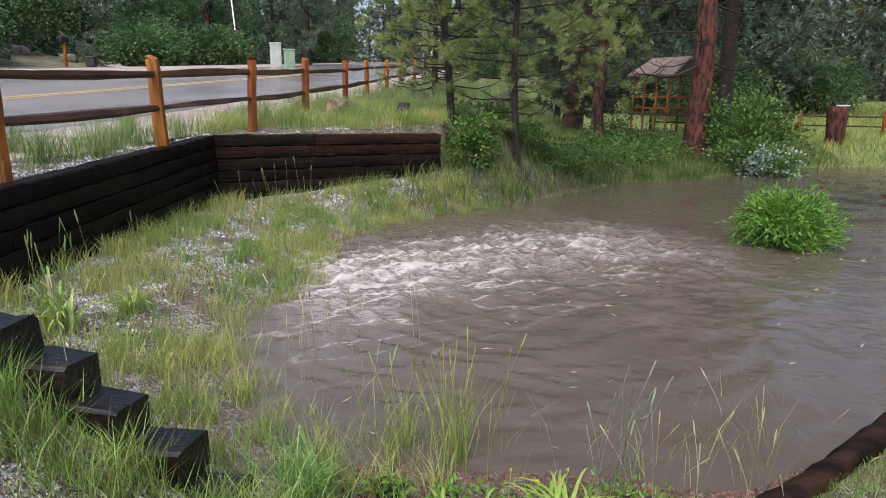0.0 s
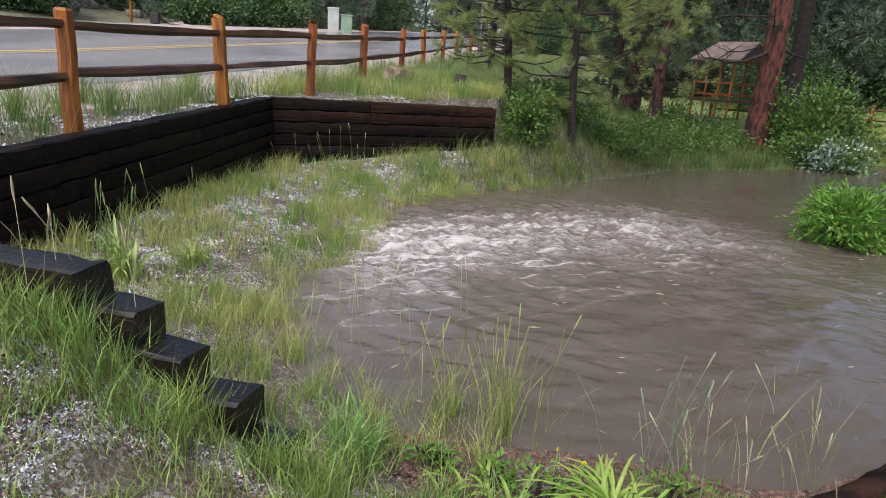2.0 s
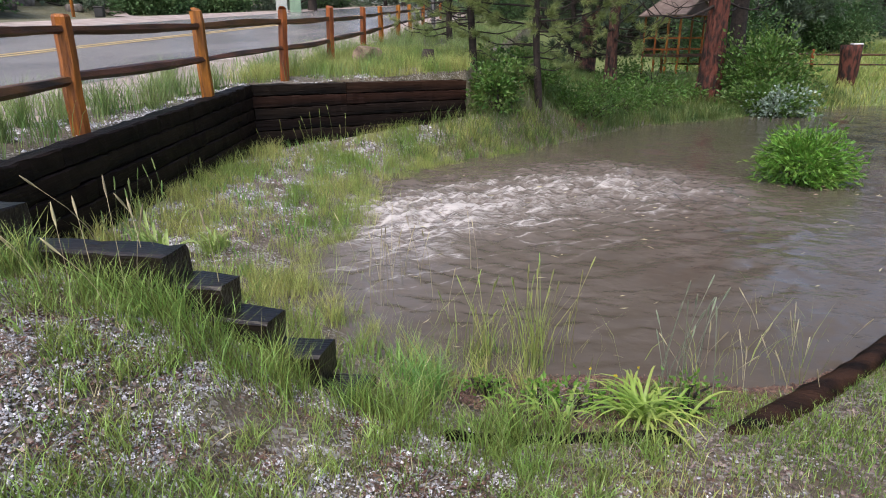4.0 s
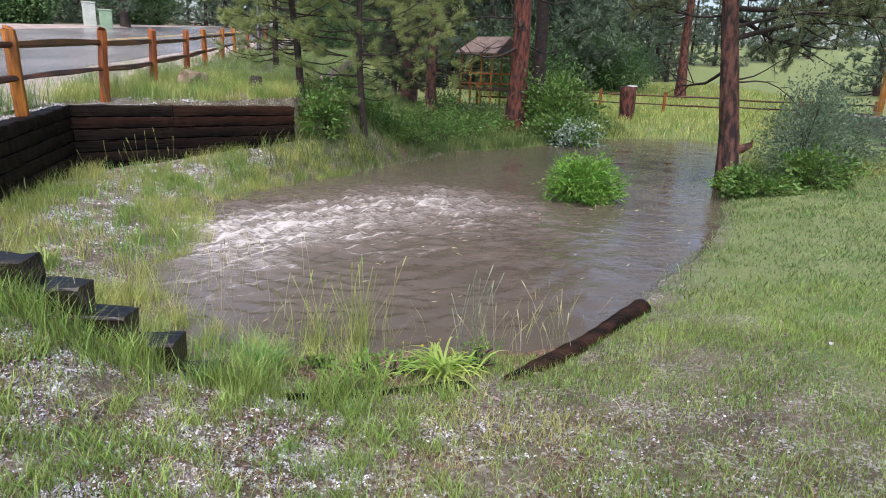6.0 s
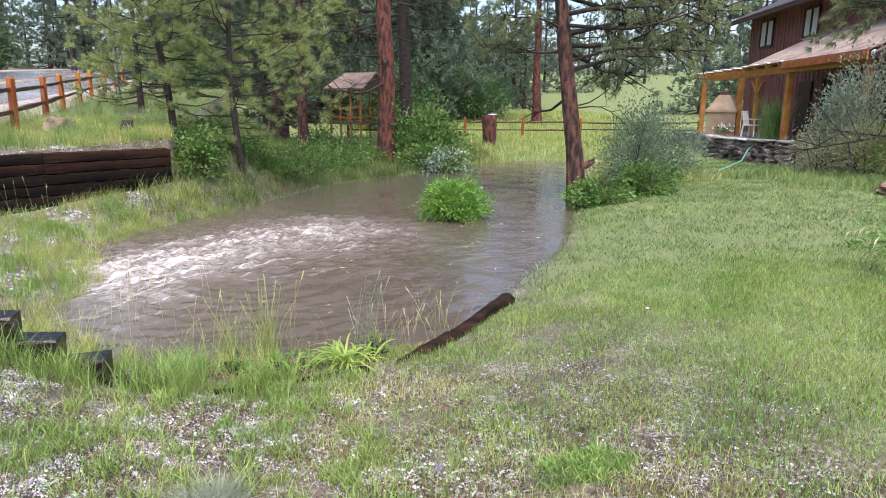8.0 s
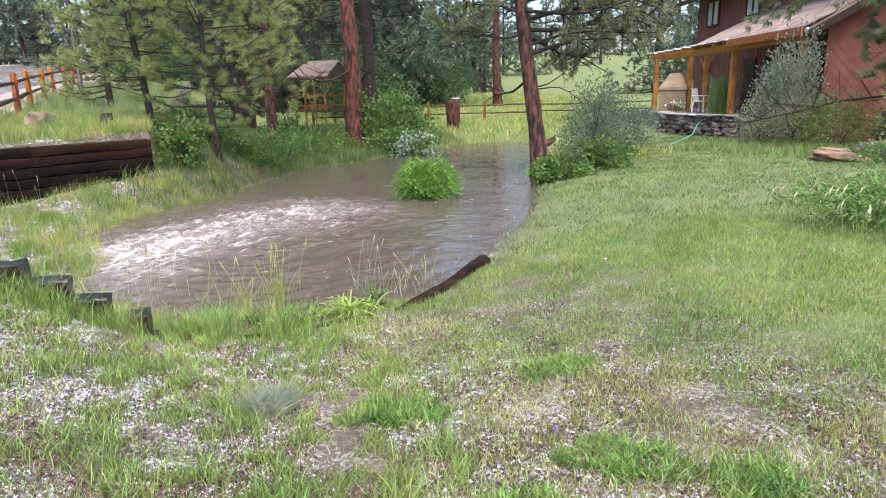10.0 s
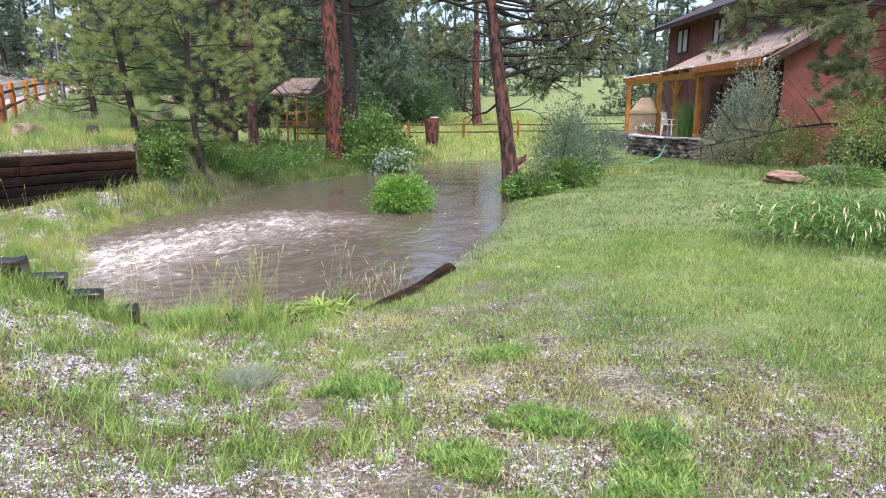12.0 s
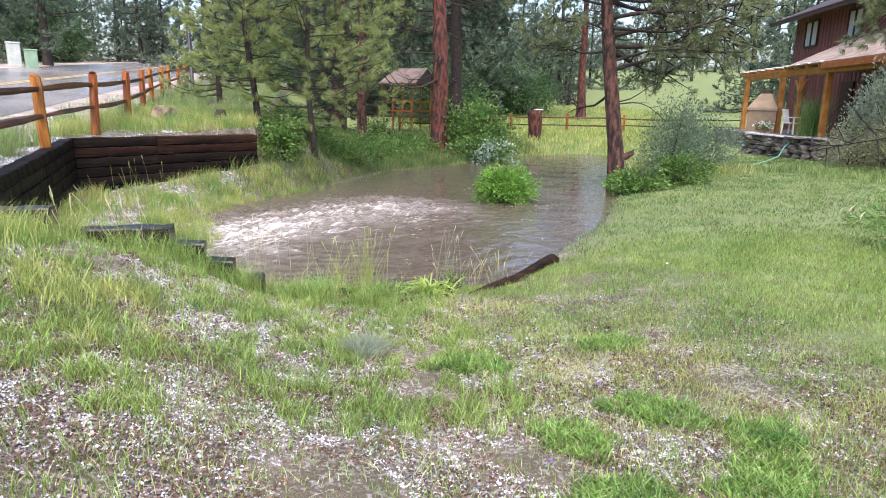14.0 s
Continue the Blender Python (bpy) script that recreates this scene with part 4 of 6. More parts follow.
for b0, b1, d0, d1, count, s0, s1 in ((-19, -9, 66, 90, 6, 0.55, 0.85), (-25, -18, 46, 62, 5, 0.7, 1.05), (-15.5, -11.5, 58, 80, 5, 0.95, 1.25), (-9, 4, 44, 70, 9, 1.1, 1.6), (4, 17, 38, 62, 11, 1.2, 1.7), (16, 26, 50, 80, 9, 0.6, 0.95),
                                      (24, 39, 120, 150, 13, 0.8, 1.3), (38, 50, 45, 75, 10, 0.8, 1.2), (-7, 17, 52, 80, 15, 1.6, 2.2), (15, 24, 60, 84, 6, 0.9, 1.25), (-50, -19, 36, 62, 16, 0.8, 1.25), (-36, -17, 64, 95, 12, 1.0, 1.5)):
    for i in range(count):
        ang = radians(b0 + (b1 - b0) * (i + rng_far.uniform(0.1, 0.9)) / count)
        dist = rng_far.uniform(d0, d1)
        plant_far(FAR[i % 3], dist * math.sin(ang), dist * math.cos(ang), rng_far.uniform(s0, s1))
for i, ob in enumerate(FAR):
    ob.matrix_basis = Matrix.Translation((34 + 9 * i, 66 + 6 * i, height_at(34 + 9 * i, 66 + 6 * i)))


# ---- shrubs ----
def bush(name, x, y, label, rx, ry, high, clumps, leaves, length, width, mat, seed, z=None, stems=14, lift=0.0, category="shrub"):
    """A shrub: stems from one root and clumps of folded leaves with gaps between."""
    rng = np.random.default_rng(seed)
    z0 = height_at(x, y) if z is None else z
    thing = empty(name, pose(x, y, z0), label, category)
    c = unit(rng.normal(size=(clumps, 3))) * rng.uniform(0.45, 1.0, (clumps, 1))
    c = np.stack([c[:, 0] * rx, c[:, 1] * ry, lift + (0.5 + 0.5 * c[:, 2]) * (high - lift)], 1)
    pile = Pile()
    for i in range(min(stems, clumps)):
        mid = c[i] * (0.45, 0.45, 0.5) + rng.normal(0, 0.04, 3)
        pile.add(tube([(0.1 * c[i][0], 0.1 * c[i][1], -0.05), mid, c[i]], [0.012 + 0.006 * high, 0.01, 0.004], 5))
    tagged(pile.ob("stemwork", BARK_DARK, thing), kind="stuff")
    pick = rng.integers(0, clumps, leaves)
    sig = np.array((rx, ry, high)) * 0.17
    p = c[pick] + rng.normal(size=(leaves, 3)) * sig
    p[:, 2] = np.maximum(p[:, 2], 0.02)
    d = unit(p - np.array((0, 0, high * 0.35))) + 0.8 * rng.normal(size=(leaves, 3)) * 0.7
    v, f = leaf_blades(p, d, length, width, rng)
    tagged(tri_mesh("foliage", v, f, mat, thing), kind="stuff")
    return thing


bush("pond_bush", 3.65, 9.3, "bright green leafy plant standing in the flood", 0.62, 0.52, 0.7, 60, 3600, 0.1, 0.036, LEAF_BRIGHT, 1, z=-0.02)
bush("shrub", -0.95, 12.0, "green leafy shrub at the end of the timber wall", 0.58, 0.5, 0.85, 24, 1300, 0.1, 0.065, LEAF, 2)
bush("shrub", 5.7, 19.4, "dark green shrub under the big pine", 1.3, 0.8, 1.8, 46, 3600, 0.13, 0.08, LEAF, 3)
bush("shrub", 2.6, 18.9, "dark green undergrowth beside the big pine", 1.5, 0.9, 0.5, 34, 1000, 0.13, 0.07, LEAF, 4)
bush("shrub", 5.9, 17.9, "low shrub with pale wet leaves over the water", 0.95, 0.5, 0.85, 40, 700, 0.11, 0.085, LEAF_PALE, 5)
bush("shrub", 5.6, 18.1, "green shrub mixed with pale wet leaves", 1.1, 0.6, 0.9, 34, 1500, 0.13, 0.08, LEAF, 35)
bush("shrub", 8.45, 10.9, "grey-green willow shrub beside the leaning pine", 0.8, 0.75, 1.85, 60, 5200, 0.07, 0.036, LEAF_WILLOW, 6)
bush("shrub", 9.3, 11.8, "sparse grey-green willow shrub behind the leaning pine", 0.8, 0.7, 1.5, 44, 2600, 0.07, 0.036, LEAF_WILLOW, 38)
bush("shrub", 7.0, 9.75, "green leafy shrub at the foot of the leaning pine", 0.75, 0.45, 0.5, 26, 1300, 0.09, 0.06, LEAF, 7)
bush("shrub", 6.75, 10.3, "small bright green shrub at the water's edge", 0.42, 0.3, 0.5, 16, 620, 0.09, 0.055, LEAF_BRIGHT, 37)
bush("shrub", 8.2, 9.9, "green leafy shrub at the edge of the lawn", 0.7, 0.5, 0.7, 26, 1500, 0.09, 0.06, LEAF, 36)
bush("shrub", 10.4, 12.6, "grey-green shrub at the edge of the lawn", 1.1, 0.9, 1.35, 40, 2800, 0.09, 0.045, LEAF_WILLOW, 8)
bush("shrub", 14.45, 10.6, "silvery olive shrub in front of the house", 0.72, 0.7, 2.45, 46, 3000, 0.1, 0.05, LEAF_GREY, 9, lift=0.8)
bush("shrub", 14.3, 11.2, "silvery olive shrub by the stone wall", 0.5, 0.5, 1.9, 34, 2000, 0.1, 0.045, LEAF_GREY, 16, lift=0.6)
bush("shrub", 14.0, 11.2, "fluffy beige-green shrub by the stone wall", 0.95, 0.8, 1.25, 70, 4200, 0.07, 0.03, LEAF_SAGE, 10)
bush("shrub", 7.6, 2.45, "lush green weeds with drooping seed heads", 1.4, 1.25, 0.45, 90, 7500, 0.11, 0.026, LEAF_RANK, 11)
bush("shrub", 14.5, 7.3, "climbing green creeper below the dark pine", 0.95, 0.8, 1.9, 60, 4200, 0.08, 0.042, LEAF_OLIVE, 12, lift=0.3, stems=6)
bush("shrub", 14.1, 9.0, "yellow-green leafy shrub in front of the red wing", 0.9, 0.8, 1.3, 50, 3000, 0.08, 0.035, LEAF_OLIVE, 13, stems=6)
bush("shrub", 14.2, 10.0, "fluffy beige-green shrub in front of the red wing", 1.0, 0.9, 1.3, 70, 4200, 0.07, 0.03, LEAF_SAGE, 14)
bush("shrub", 12.5, 6.3, "rough green weeds among the rocks", 1.1, 0.8, 0.42, 40, 1500, 0.1, 0.035, LEAF, 15)
for x, y, w, hh, k in ((3.2, 22.6, 1.3, 1.1, 51), (1.9, 22.0, 0.9, 0.8, 53), (1.4, 17.6, 0.9, 0.6, 52), (2.6, 17.2, 0.7, 0.5, 54)):
    bush("shrub", x, y, "low dark green undergrowth under the young pines", w, w * 0.7, hh, 26, 650, 0.1, 0.055, LEAF, k)
for x, y, w, hh, k in ((-0.35, 13.5, 0.5, 0.4, 55), (0.35, 13.9, 0.55, 0.45, 56), (0.9, 14.9, 0.6, 0.5, 57), (0.2, 15.2, 0.6, 0.6, 58), (1.7, 16.3, 0.7, 0.55, 59), (-1.0, 14.3, 0.6, 0.5, 60)):
    bush("shrub", x, y, "dark green leafy undergrowth on the far bank", w, w * 0.8, hh, 30, 900, 0.085, 0.045, LEAF, k)
THICKETS = ((-20.5, 16, 1.8, 1.7), (-22, 21, 2.2, 2.2), (-20, 29.5, 2.0, 2.0), (-17.6, 32.5, 1.7, 1.7), (-24.5, 28, 3.0, 3.4), (-27, 20, 3.0, 3.2), (-21.0, 36.5, 3.0, 4.6), (-22.5, 34, 2.6, 3.6), (-26, 30, 3.0, 3.8), (-25, 21.5, 2.0, 2.0), (-25, 24, 2.5, 3.4), (-19.0, 50, 3.0, 3.8), (-18.5, 27.5, 1.8, 1.5),
            (-28, 25, 3.0, 4.2), (-24, 19, 2.0, 2.0), (-22, 40, 3.0, 4.5), (10.5, 42, 3.2, 5.0), (13.2, 45, 3.0, 6.0), (15.0, 41, 2.2, 3.0), (8.5, 37, 2.4, 3.6), (-3.5, 42, 3.0, 2.6))
for i, (x, y, r, hh) in enumerate(THICKETS):
    bush("scrub_oak", x, y, "dense green scrub oak thicket beyond the road" if x < 0 else "pale green broadleaf thicket behind the meadow fence", r, r * 0.8, hh, 120, 9000, 0.16, 0.11, LEAF_FAR, 21 + i)


# ---- the house ----
def plank(name, sx, sy, sz, at, mat, parent, turn=(0, 0, 0), bevel=0.008, label=""):
    ob = part(name, box(bmesh.new(), sx, sy, sz, None, bevel), mat, parent, label)
    ob.matrix_basis = pose(*at, *turn)
    return ob


def slab(name, corners, thick, mat, parent, label=""):
    """A sloping panel through four corners, with thickness."""
    bm = bmesh.new()
    c = [Vector(p) for p in corners]
    nrm = (c[1] - c[0]).cross(c[3] - c[0]).normalized() * thick
    lo, hi = [bm.verts.new(p) for p in c], [bm.verts.new(p + nrm) for p in c]
    bm.faces.new(lo[::-1])
    bm.faces.new(hi)
    for i in range(4):
        j = (i + 1) % 4
        bm.faces.new((lo[i], lo[j], hi[j], hi[i]))
    return part(name, bm, mat, parent, label)


# the house front runs 19 degrees off the y axis, turned about the pergola's far corner
HOUSE_TURN = Matrix.Translation((19.1, 22.55, 0)) @ Matrix.Rotation(radians(-19), 4, "Z") @ Matrix.Translation((-19.1, -22.55, 0))


def house_window(h, l0, l1, z0, z1):
    w = new("window")
    w.matrix_basis = pose(21.46, 22.55 - (l0 + l1) / 2, (z0 + z1) / 2)
    w.parent = h
    dy, dz = l1 - l0, z1 - z0
    plank("pane", 0.02, dy, dz, (0.0, 0, 0), GLASS, w, bevel=0)
    for s in (-1, 1):
        plank("curtain", 0.01, dy * 0.36, dz * 0.96, (-0.018, s * dy * 0.27, 0), CURTAIN, w, bevel=0)
        plank("frame", 0.07, 0.07, dz + 0.14, (-0.02, s * (dy / 2 + 0.035), 0), TRIM, w)
        plank("frame", 0.07, dy, 0.07, (-0.02, 0, s * (dz / 2 + 0.035)), TRIM, w)
    plank("mullion", 0.05, 0.045, dz, (-0.03, 0, 0), TRIM, w)


def house():
    h = empty("house", Matrix(), "red-brown two-storey house with a shingled porch roof", "house")
    plank("wall", 0.3, 16.4, 5.8, (21.65, 16.0, 3.1), SIDING, h)
    plank("wall", 8.0, 0.3, 5.8, (25.6, 24.05, 3.1), SIDING, h)
    plank("wall", 8.0, 0.3, 5.8, (25.6, 7.95, 3.1), SIDING, h)
    plank("wall", 0.3, 16.4, 5.8, (29.6, 16.0, 3.1), SIDING, h)
    for i in range(53):
        plank("batten", 0.025, 0.05, 5.7, (21.49, 24.1 - i * 0.3, 3.1), SIDING, h, bevel=0)
    slab("roof", [(20.6, 24.9, 5.72), (20.6, 7.2, 5.72), (25.6, 7.2, 7.9), (25.6, 24.9, 7.9)], 0.16, TRIM, h)
    slab("roof", [(30.6, 7.2, 5.72), (30.6, 24.9, 5.72), (25.6, 24.9, 7.9), (25.6, 7.2, 7.9)], 0.16, TRIM, h)
    plank("fascia", 0.05, 17.7, 0.2, (20.58, 16.05, 5.8), TRIM, h)
    house_window(h, -0.4, 0.75, 4.68, 5.68)
    house_window(h, 3.4, 4.4, 4.72, 5.68)
    # porch roof of shingle courses, falling towards the pergola
    rows = 14
    for i in range(rows):
        f0, f1 = i / rows, (i + 1) / rows + 0.02
        x0, x1, z0, z1 = 18.85 + 2.65 * f0, 18.85 + 2.65 * f1, 3.5 + 1.22 * f0, 3.5 + 1.22 * f1
        slab("shingle_course", [(x0, 17.75, z0), (x0, 10.2, z0), (x1, 10.2, z1), (x1, 17.75, z1)], 0.035, SHINGLE, h)
    plank("fascia", 0.05, 4.6, 0.2, (18.83, 12.5, 3.4), FASCIA, h)
    plank("door", 0.06, 0.95, 2.05, (21.45, 18.5, 2.03), TRIM, h)
    plank("door", 0.06, 2.8, 2.05, (21.45, 15.75, 2.03), GLASS, h, label="dark glass patio door")
    plank("door", 0.06, 2.2, 2.05, (21.45, 12.6, 2.03), GLASS, h, label="dark glass patio door")
    for y in (17.18, 15.75, 14.32, 13.73, 11.47):
        plank("door_post", 0.08, 0.1, 2.1, (21.43, y, 2.05), TRIM, h)
    for c in h.children:
        c.matrix_basis = HOUSE_TURN @ c.matrix_basis
    # near wing with diagonal boards: x to the back, y along its gable towards the near corner
    turn = Matrix.Translation((15.5, 10.6, 0)) @ Matrix.Rotation(math.atan2(0.6, 0.8), 4, "Z")
    made = set(h.children)
    bm = bmesh.new()
    outline = ((0.1, 0.3), (0.1, 3.5), (-2.75, 5.15), (-5.6, 3.5), (-5.6, 0.3))
    front, back = [bm.verts.new((0.0, y, z)) for y, z in outline], [bm.verts.new((0.2, y, z)) for y, z in outline]
    bm.faces.new(front)
    bm.faces.new(back[::-1])
    for i in range(5):
        j = (i + 1) % 5
        bm.faces.new((front[i], back[i], back[j], front[j]))
    part("wing_wall", bm, SIDING_RED, h)
    plank("wing_wall", 3.6, 0.2, 3.1, (2.0, -0.01, 1.85), SIDING_RED, h)
    slab("wing_roof", [(-0.35, -2.75, 5.25), (-0.35, 0.5, 3.37), (4.0, 0.5, 3.37), (4.0, -2.75, 5.25)], -0.12, SHINGLE, h)
    slab("wing_roof", [(-0.35, -2.75, 5.25), (-0.35, -6.0, 3.37), (4.0, -6.0, 3.37), (4.0, -2.75, 5.25)], 0.12, SHINGLE, h)
    plank("rake_board", 0.05, 3.75, 0.2, (-0.38, -1.12, 4.26), TRIM, h, (-30, 0, 0))
    for i in range(22):
        y = -5.2 + i * 0.24
        top = 3.45 + 0.58 * (-y if y > -2.75 else 5.5 + y)
        run = min(0.05 - y, (top - 0.45) / 1.28)
        if run > 0.2:
            ob = part("board", box(bmesh.new(), 0.014, 0.016, run * 1.55), SIDING_RED, h)
            ob.matrix_basis = pose(-0.001, y + run / 2, 0.45 + run * 0.6, -40, 0, 0)
    for c in h.children:
        if c not in made:
            c.matrix_basis = turn @ c.matrix_basis
    return h


house()


def pergola():
    p = empty("pergola", Matrix(), "orange-stained timber pergola over the patio", "pergola")
    for l in (0.0, 4.0, 7.85, 12.0):
        plank("post", 0.18, 0.18, 2.2 + 0.9 * (l > 9), (19.1, 22.55 - l, 2.15 - 0.45 * (l > 9)), PERGOLA, p)
    for l in (0.2, 6.4):
        plank("post", 0.16, 0.16, 2.3, (21.3, 22.55 - l, 2.2), PERGOLA, p)
    for s in (-1, 1):
        plank("brace", 0.08, 0.08, 0.8, (21.3, 22.35 + s * 0.32, 2.95), PERGOLA, p, (s * -45, 0, 0))
    for x in (19.0, 19.2):
        plank("beam", 0.08, 12.5, 0.22, (x, 16.45, 3.29), PERGOLA, p)
    for i in range(9):
        y = 22.55 - i * 0.95
        plank("rafter", 2.7, 0.07, 0.12, (20.15, y, 3.45), PERGOLA, p)
        plank("hail_cover", 0.42, 0.36, 0.05, (18.98, y, 3.54), SNOW, p, bevel=0.012, label="white hail lying on the rafter end")
    for c in p.children:
        c.matrix_basis = HOUSE_TURN @ c.matrix_basis
    return p


pergola()
patio = part("patio", box(bmesh.new(), 3.5, 9.1, 0.9, None, 0.02), ROCK)
patio.matrix_basis = HOUSE_TURN @ pose(19.75, 18.6, 0.6)
tagged(patio, "raised stone patio in front of the house", "patio", kind="structure")


def stone(rng, sx, sy, sz, cuts=2):
    """A rough, chipped stone."""
    bm = bmesh.new()
    bmesh.ops.create_icosphere(bm, subdivisions=cuts, radius=0.5)
    shift = Vector((rng.uniform(0, 50), rng.uniform(0, 50), 0))
    for v in bm.verts:
        k = 1 + 0.22 * noise.noise(v.co * 2.3 + shift) + 0.09 * noise.noise(Vector((v.co.x * 5, v.co.y * 5, v.co.z * 14)) + shift)
        c = v.co * k
        c = Vector([math.copysign(min(abs(q), 0.4), q) for q in c])
        v.co = Vector((c.x * sx, c.y * sy, c.z * sz)) * 1.2
    return bm


def dry_wall(path, courses, label, seed, capped):
    rng = random.Random(seed)
    thing = empty("stone_wall", Matrix(), label, "stone wall")
    shapes = []
    for k in range(14):
        bm = bmesh.new()
        sx, sy, sz = rng.uniform(0.2, 0.5), rng.uniform(0.26, 0.4), rng.uniform(0.09, 0.2)
        bmesh.ops.create_cube(bm, size=1.0)
        bmesh.ops.subdivide_edges(bm, edges=bm.edges[:], cuts=1)
        for v in bm.verts:
            trim = 1.0 - 0.16 * (abs(v.co.x) + abs(v.co.y) + abs(v.co.z) > 1.2)
            v.co = Vector((v.co.x * sx, v.co.y * sy, v.co.z * sz)) * trim + Vector((rng.gauss(0, 0.022), rng.gauss(0, 0.022), rng.gauss(0, 0.012)))
        me = bpy.data.meshes.new("stone")
        bm.to_mesh(me)
        bm.free()
        me.materials.append(ROCK)
        shapes.append(me)
    for c in range(courses):
        for (x0, y0), (x1, y1) in zip(path, path[1:]):
            n = int(math.hypot(x1 - x0, y1 - y0) / 0.32)
            for i in range(n):
                f = (i + rng.uniform(0.2, 0.8)) / n
                ob = new("stone", rng.choice(shapes))
                ob.parent = thing
                ob.matrix_basis = pose(x0 + (x1 - x0) * f + rng.uniform(-0.06, 0.06), y0 + (y1 - y0) * f, 0.36 + c * 0.155 + rng.uniform(-0.02, 0.02), rng.uniform(-9, 9), rng.uniform(-9, 9), rng.choice((0, 180)) + rng.uniform(62, 118))
    if capped:
        for (x0, y0), (x1, y1) in zip(path, path[1:]):
            n = int(math.hypot(x1 - x0, y1 - y0) / 0.5)
            for i in range(n):
                f = (i + 0.5) / n
                ob = part("capstone", stone(rng, rng.uniform(0.45, 0.75), rng.uniform(0.4, 0.55), rng.uniform(0.06, 0.1), cuts=2), CAPSTONE, thing, "pale flat capstone")
                ob.matrix_basis = pose(x0 + (x1 - x0) * f, y0 + (y1 - y0) * f, 0.36 + courses * 0.155 - 0.03, rng.uniform(-3, 3), rng.uniform(-3, 3), rng.uniform(60, 120))


dry_wall([(16.1, 18.0), (15.3, 16.9), (15.0, 15.4), (15.1, 13.9), (15.6, 12.6)], 5, "low dry-stacked fieldstone wall round the patio", 8, True)
dry_wall([(15.9, 9.3), (15.7, 8.4), (15.6, 7.3), (15.7, 6.2)], 7, "grey fieldstone retaining wall below the red wing", 9, False)


def garden_chair(x, y, z, turn):
    c = empty("garden_chair", pose(x, y, z, 0, 0, turn), "white plastic garden armchair on the patio", "chair")
    seat = plank("seat", 0.46, 0.46, 0.035, (0, 0, 0.42), PLASTIC, c, bevel=0.012)
    for i in range(6):
        plank("back_slat", 0.05, 0.02, 0.46, (-0.18 + i * 0.072, 0.25, 0.66), PLASTIC, c, (-12, 0, 0))
    plank("back_rail", 0.46, 0.035, 0.06, (0, 0.31, 0.9), PLASTIC, c, (-12, 0, 0), 0.015)
    for s in (-1, 1):
        plank("armrest", 0.055, 0.5, 0.03, (s * 0.26, 0.0, 0.63), PLASTIC, c, bevel=0.012)
        for q in (-1, 1):
            plank("leg", 0.045, 0.045, 0.63 if q < 0 else 0.44, (s * 0.25, q * 0.21, 0.315 if q < 0 else 0.22), PLASTIC, c, (q * 4, s * -3, 0))
    return c


garden_chair(17.5, 17.65, 1.05, 22)


def covered_oven():
    """A covered outdoor oven: square skirt, sloping hood and a chimney cap."""
    o = empty("covered_oven", pose(17.6, 19.3, 1.05, 0, 0, 40) @ Matrix.Diagonal((1.3, 1.3, 1.05, 1)), "outdoor oven under a tan canvas cover", "oven")
    bm = bmesh.new()
    lev = [(0.42, 0.4, 0.0), (0.42, 0.4, 0.8), (0.45, 0.43, 0.82), (0.44, 0.42, 0.92), (0.17, 0.16, 1.42), (0.15, 0.14, 1.44)]
    rings = [[bm.verts.new((sx * a, sy * b, z)) for sx, sy in ((-1, -1), (1, -1), (1, 1), (-1, 1))] for a, b, z in lev]
    for r0, r1 in zip(rings, rings[1:]):
        for i in range(4):
            j = (i + 1) % 4
            bm.faces.new((r0[i], r0[j], r1[j], r1[i]))
    bm.faces.new(rings[-1])
    bm.faces.new(rings[0][::-1])
    part("cover", bm, COVER, o)
    plank("chimney_cap", 0.24, 0.24, 0.14, (0, 0, 1.5), TRIM, o)
    return o


covered_oven()
hose_path = [(15.6, 14.6, 1.0), (15.05, 14.65, 0.98), (14.75, 14.6, 0.8), (14.4, 14.4, 0.5), (13.4, 13.7, 0.41), (12.2, 12.7, 0.4)]
hose = Pile().add(tube(hose_path, [0.022] * 6, 6)).ob("garden_hose", HOSE)
tagged(hose, "pale green garden hose trailing over the stone wall", "hose")


def reed_clump(name, x, y, z, label, n, high, width, lean, mat, seed, spread=0.15):
    rng = np.random.default_rng(seed)
    r, a = np.abs(rng.normal(0, spread, n)), rng.uniform(0, 6.283, n)
    v, f = grass_blades(r * np.cos(a), r * np.sin(a), np.zeros(n), high, width, lean, rng)
    ob = tri_mesh(name, v, f, mat)
    ob.matrix_basis = pose(x, y, z)
    return tagged(ob, label, "plant")


reed_clump("ornamental_grass", 17.25, 16.35, 1.05, "tall green ornamental grass beside the pergola post", 560, 1.4, 0.017, 0.45, REED, 3, 0.25)


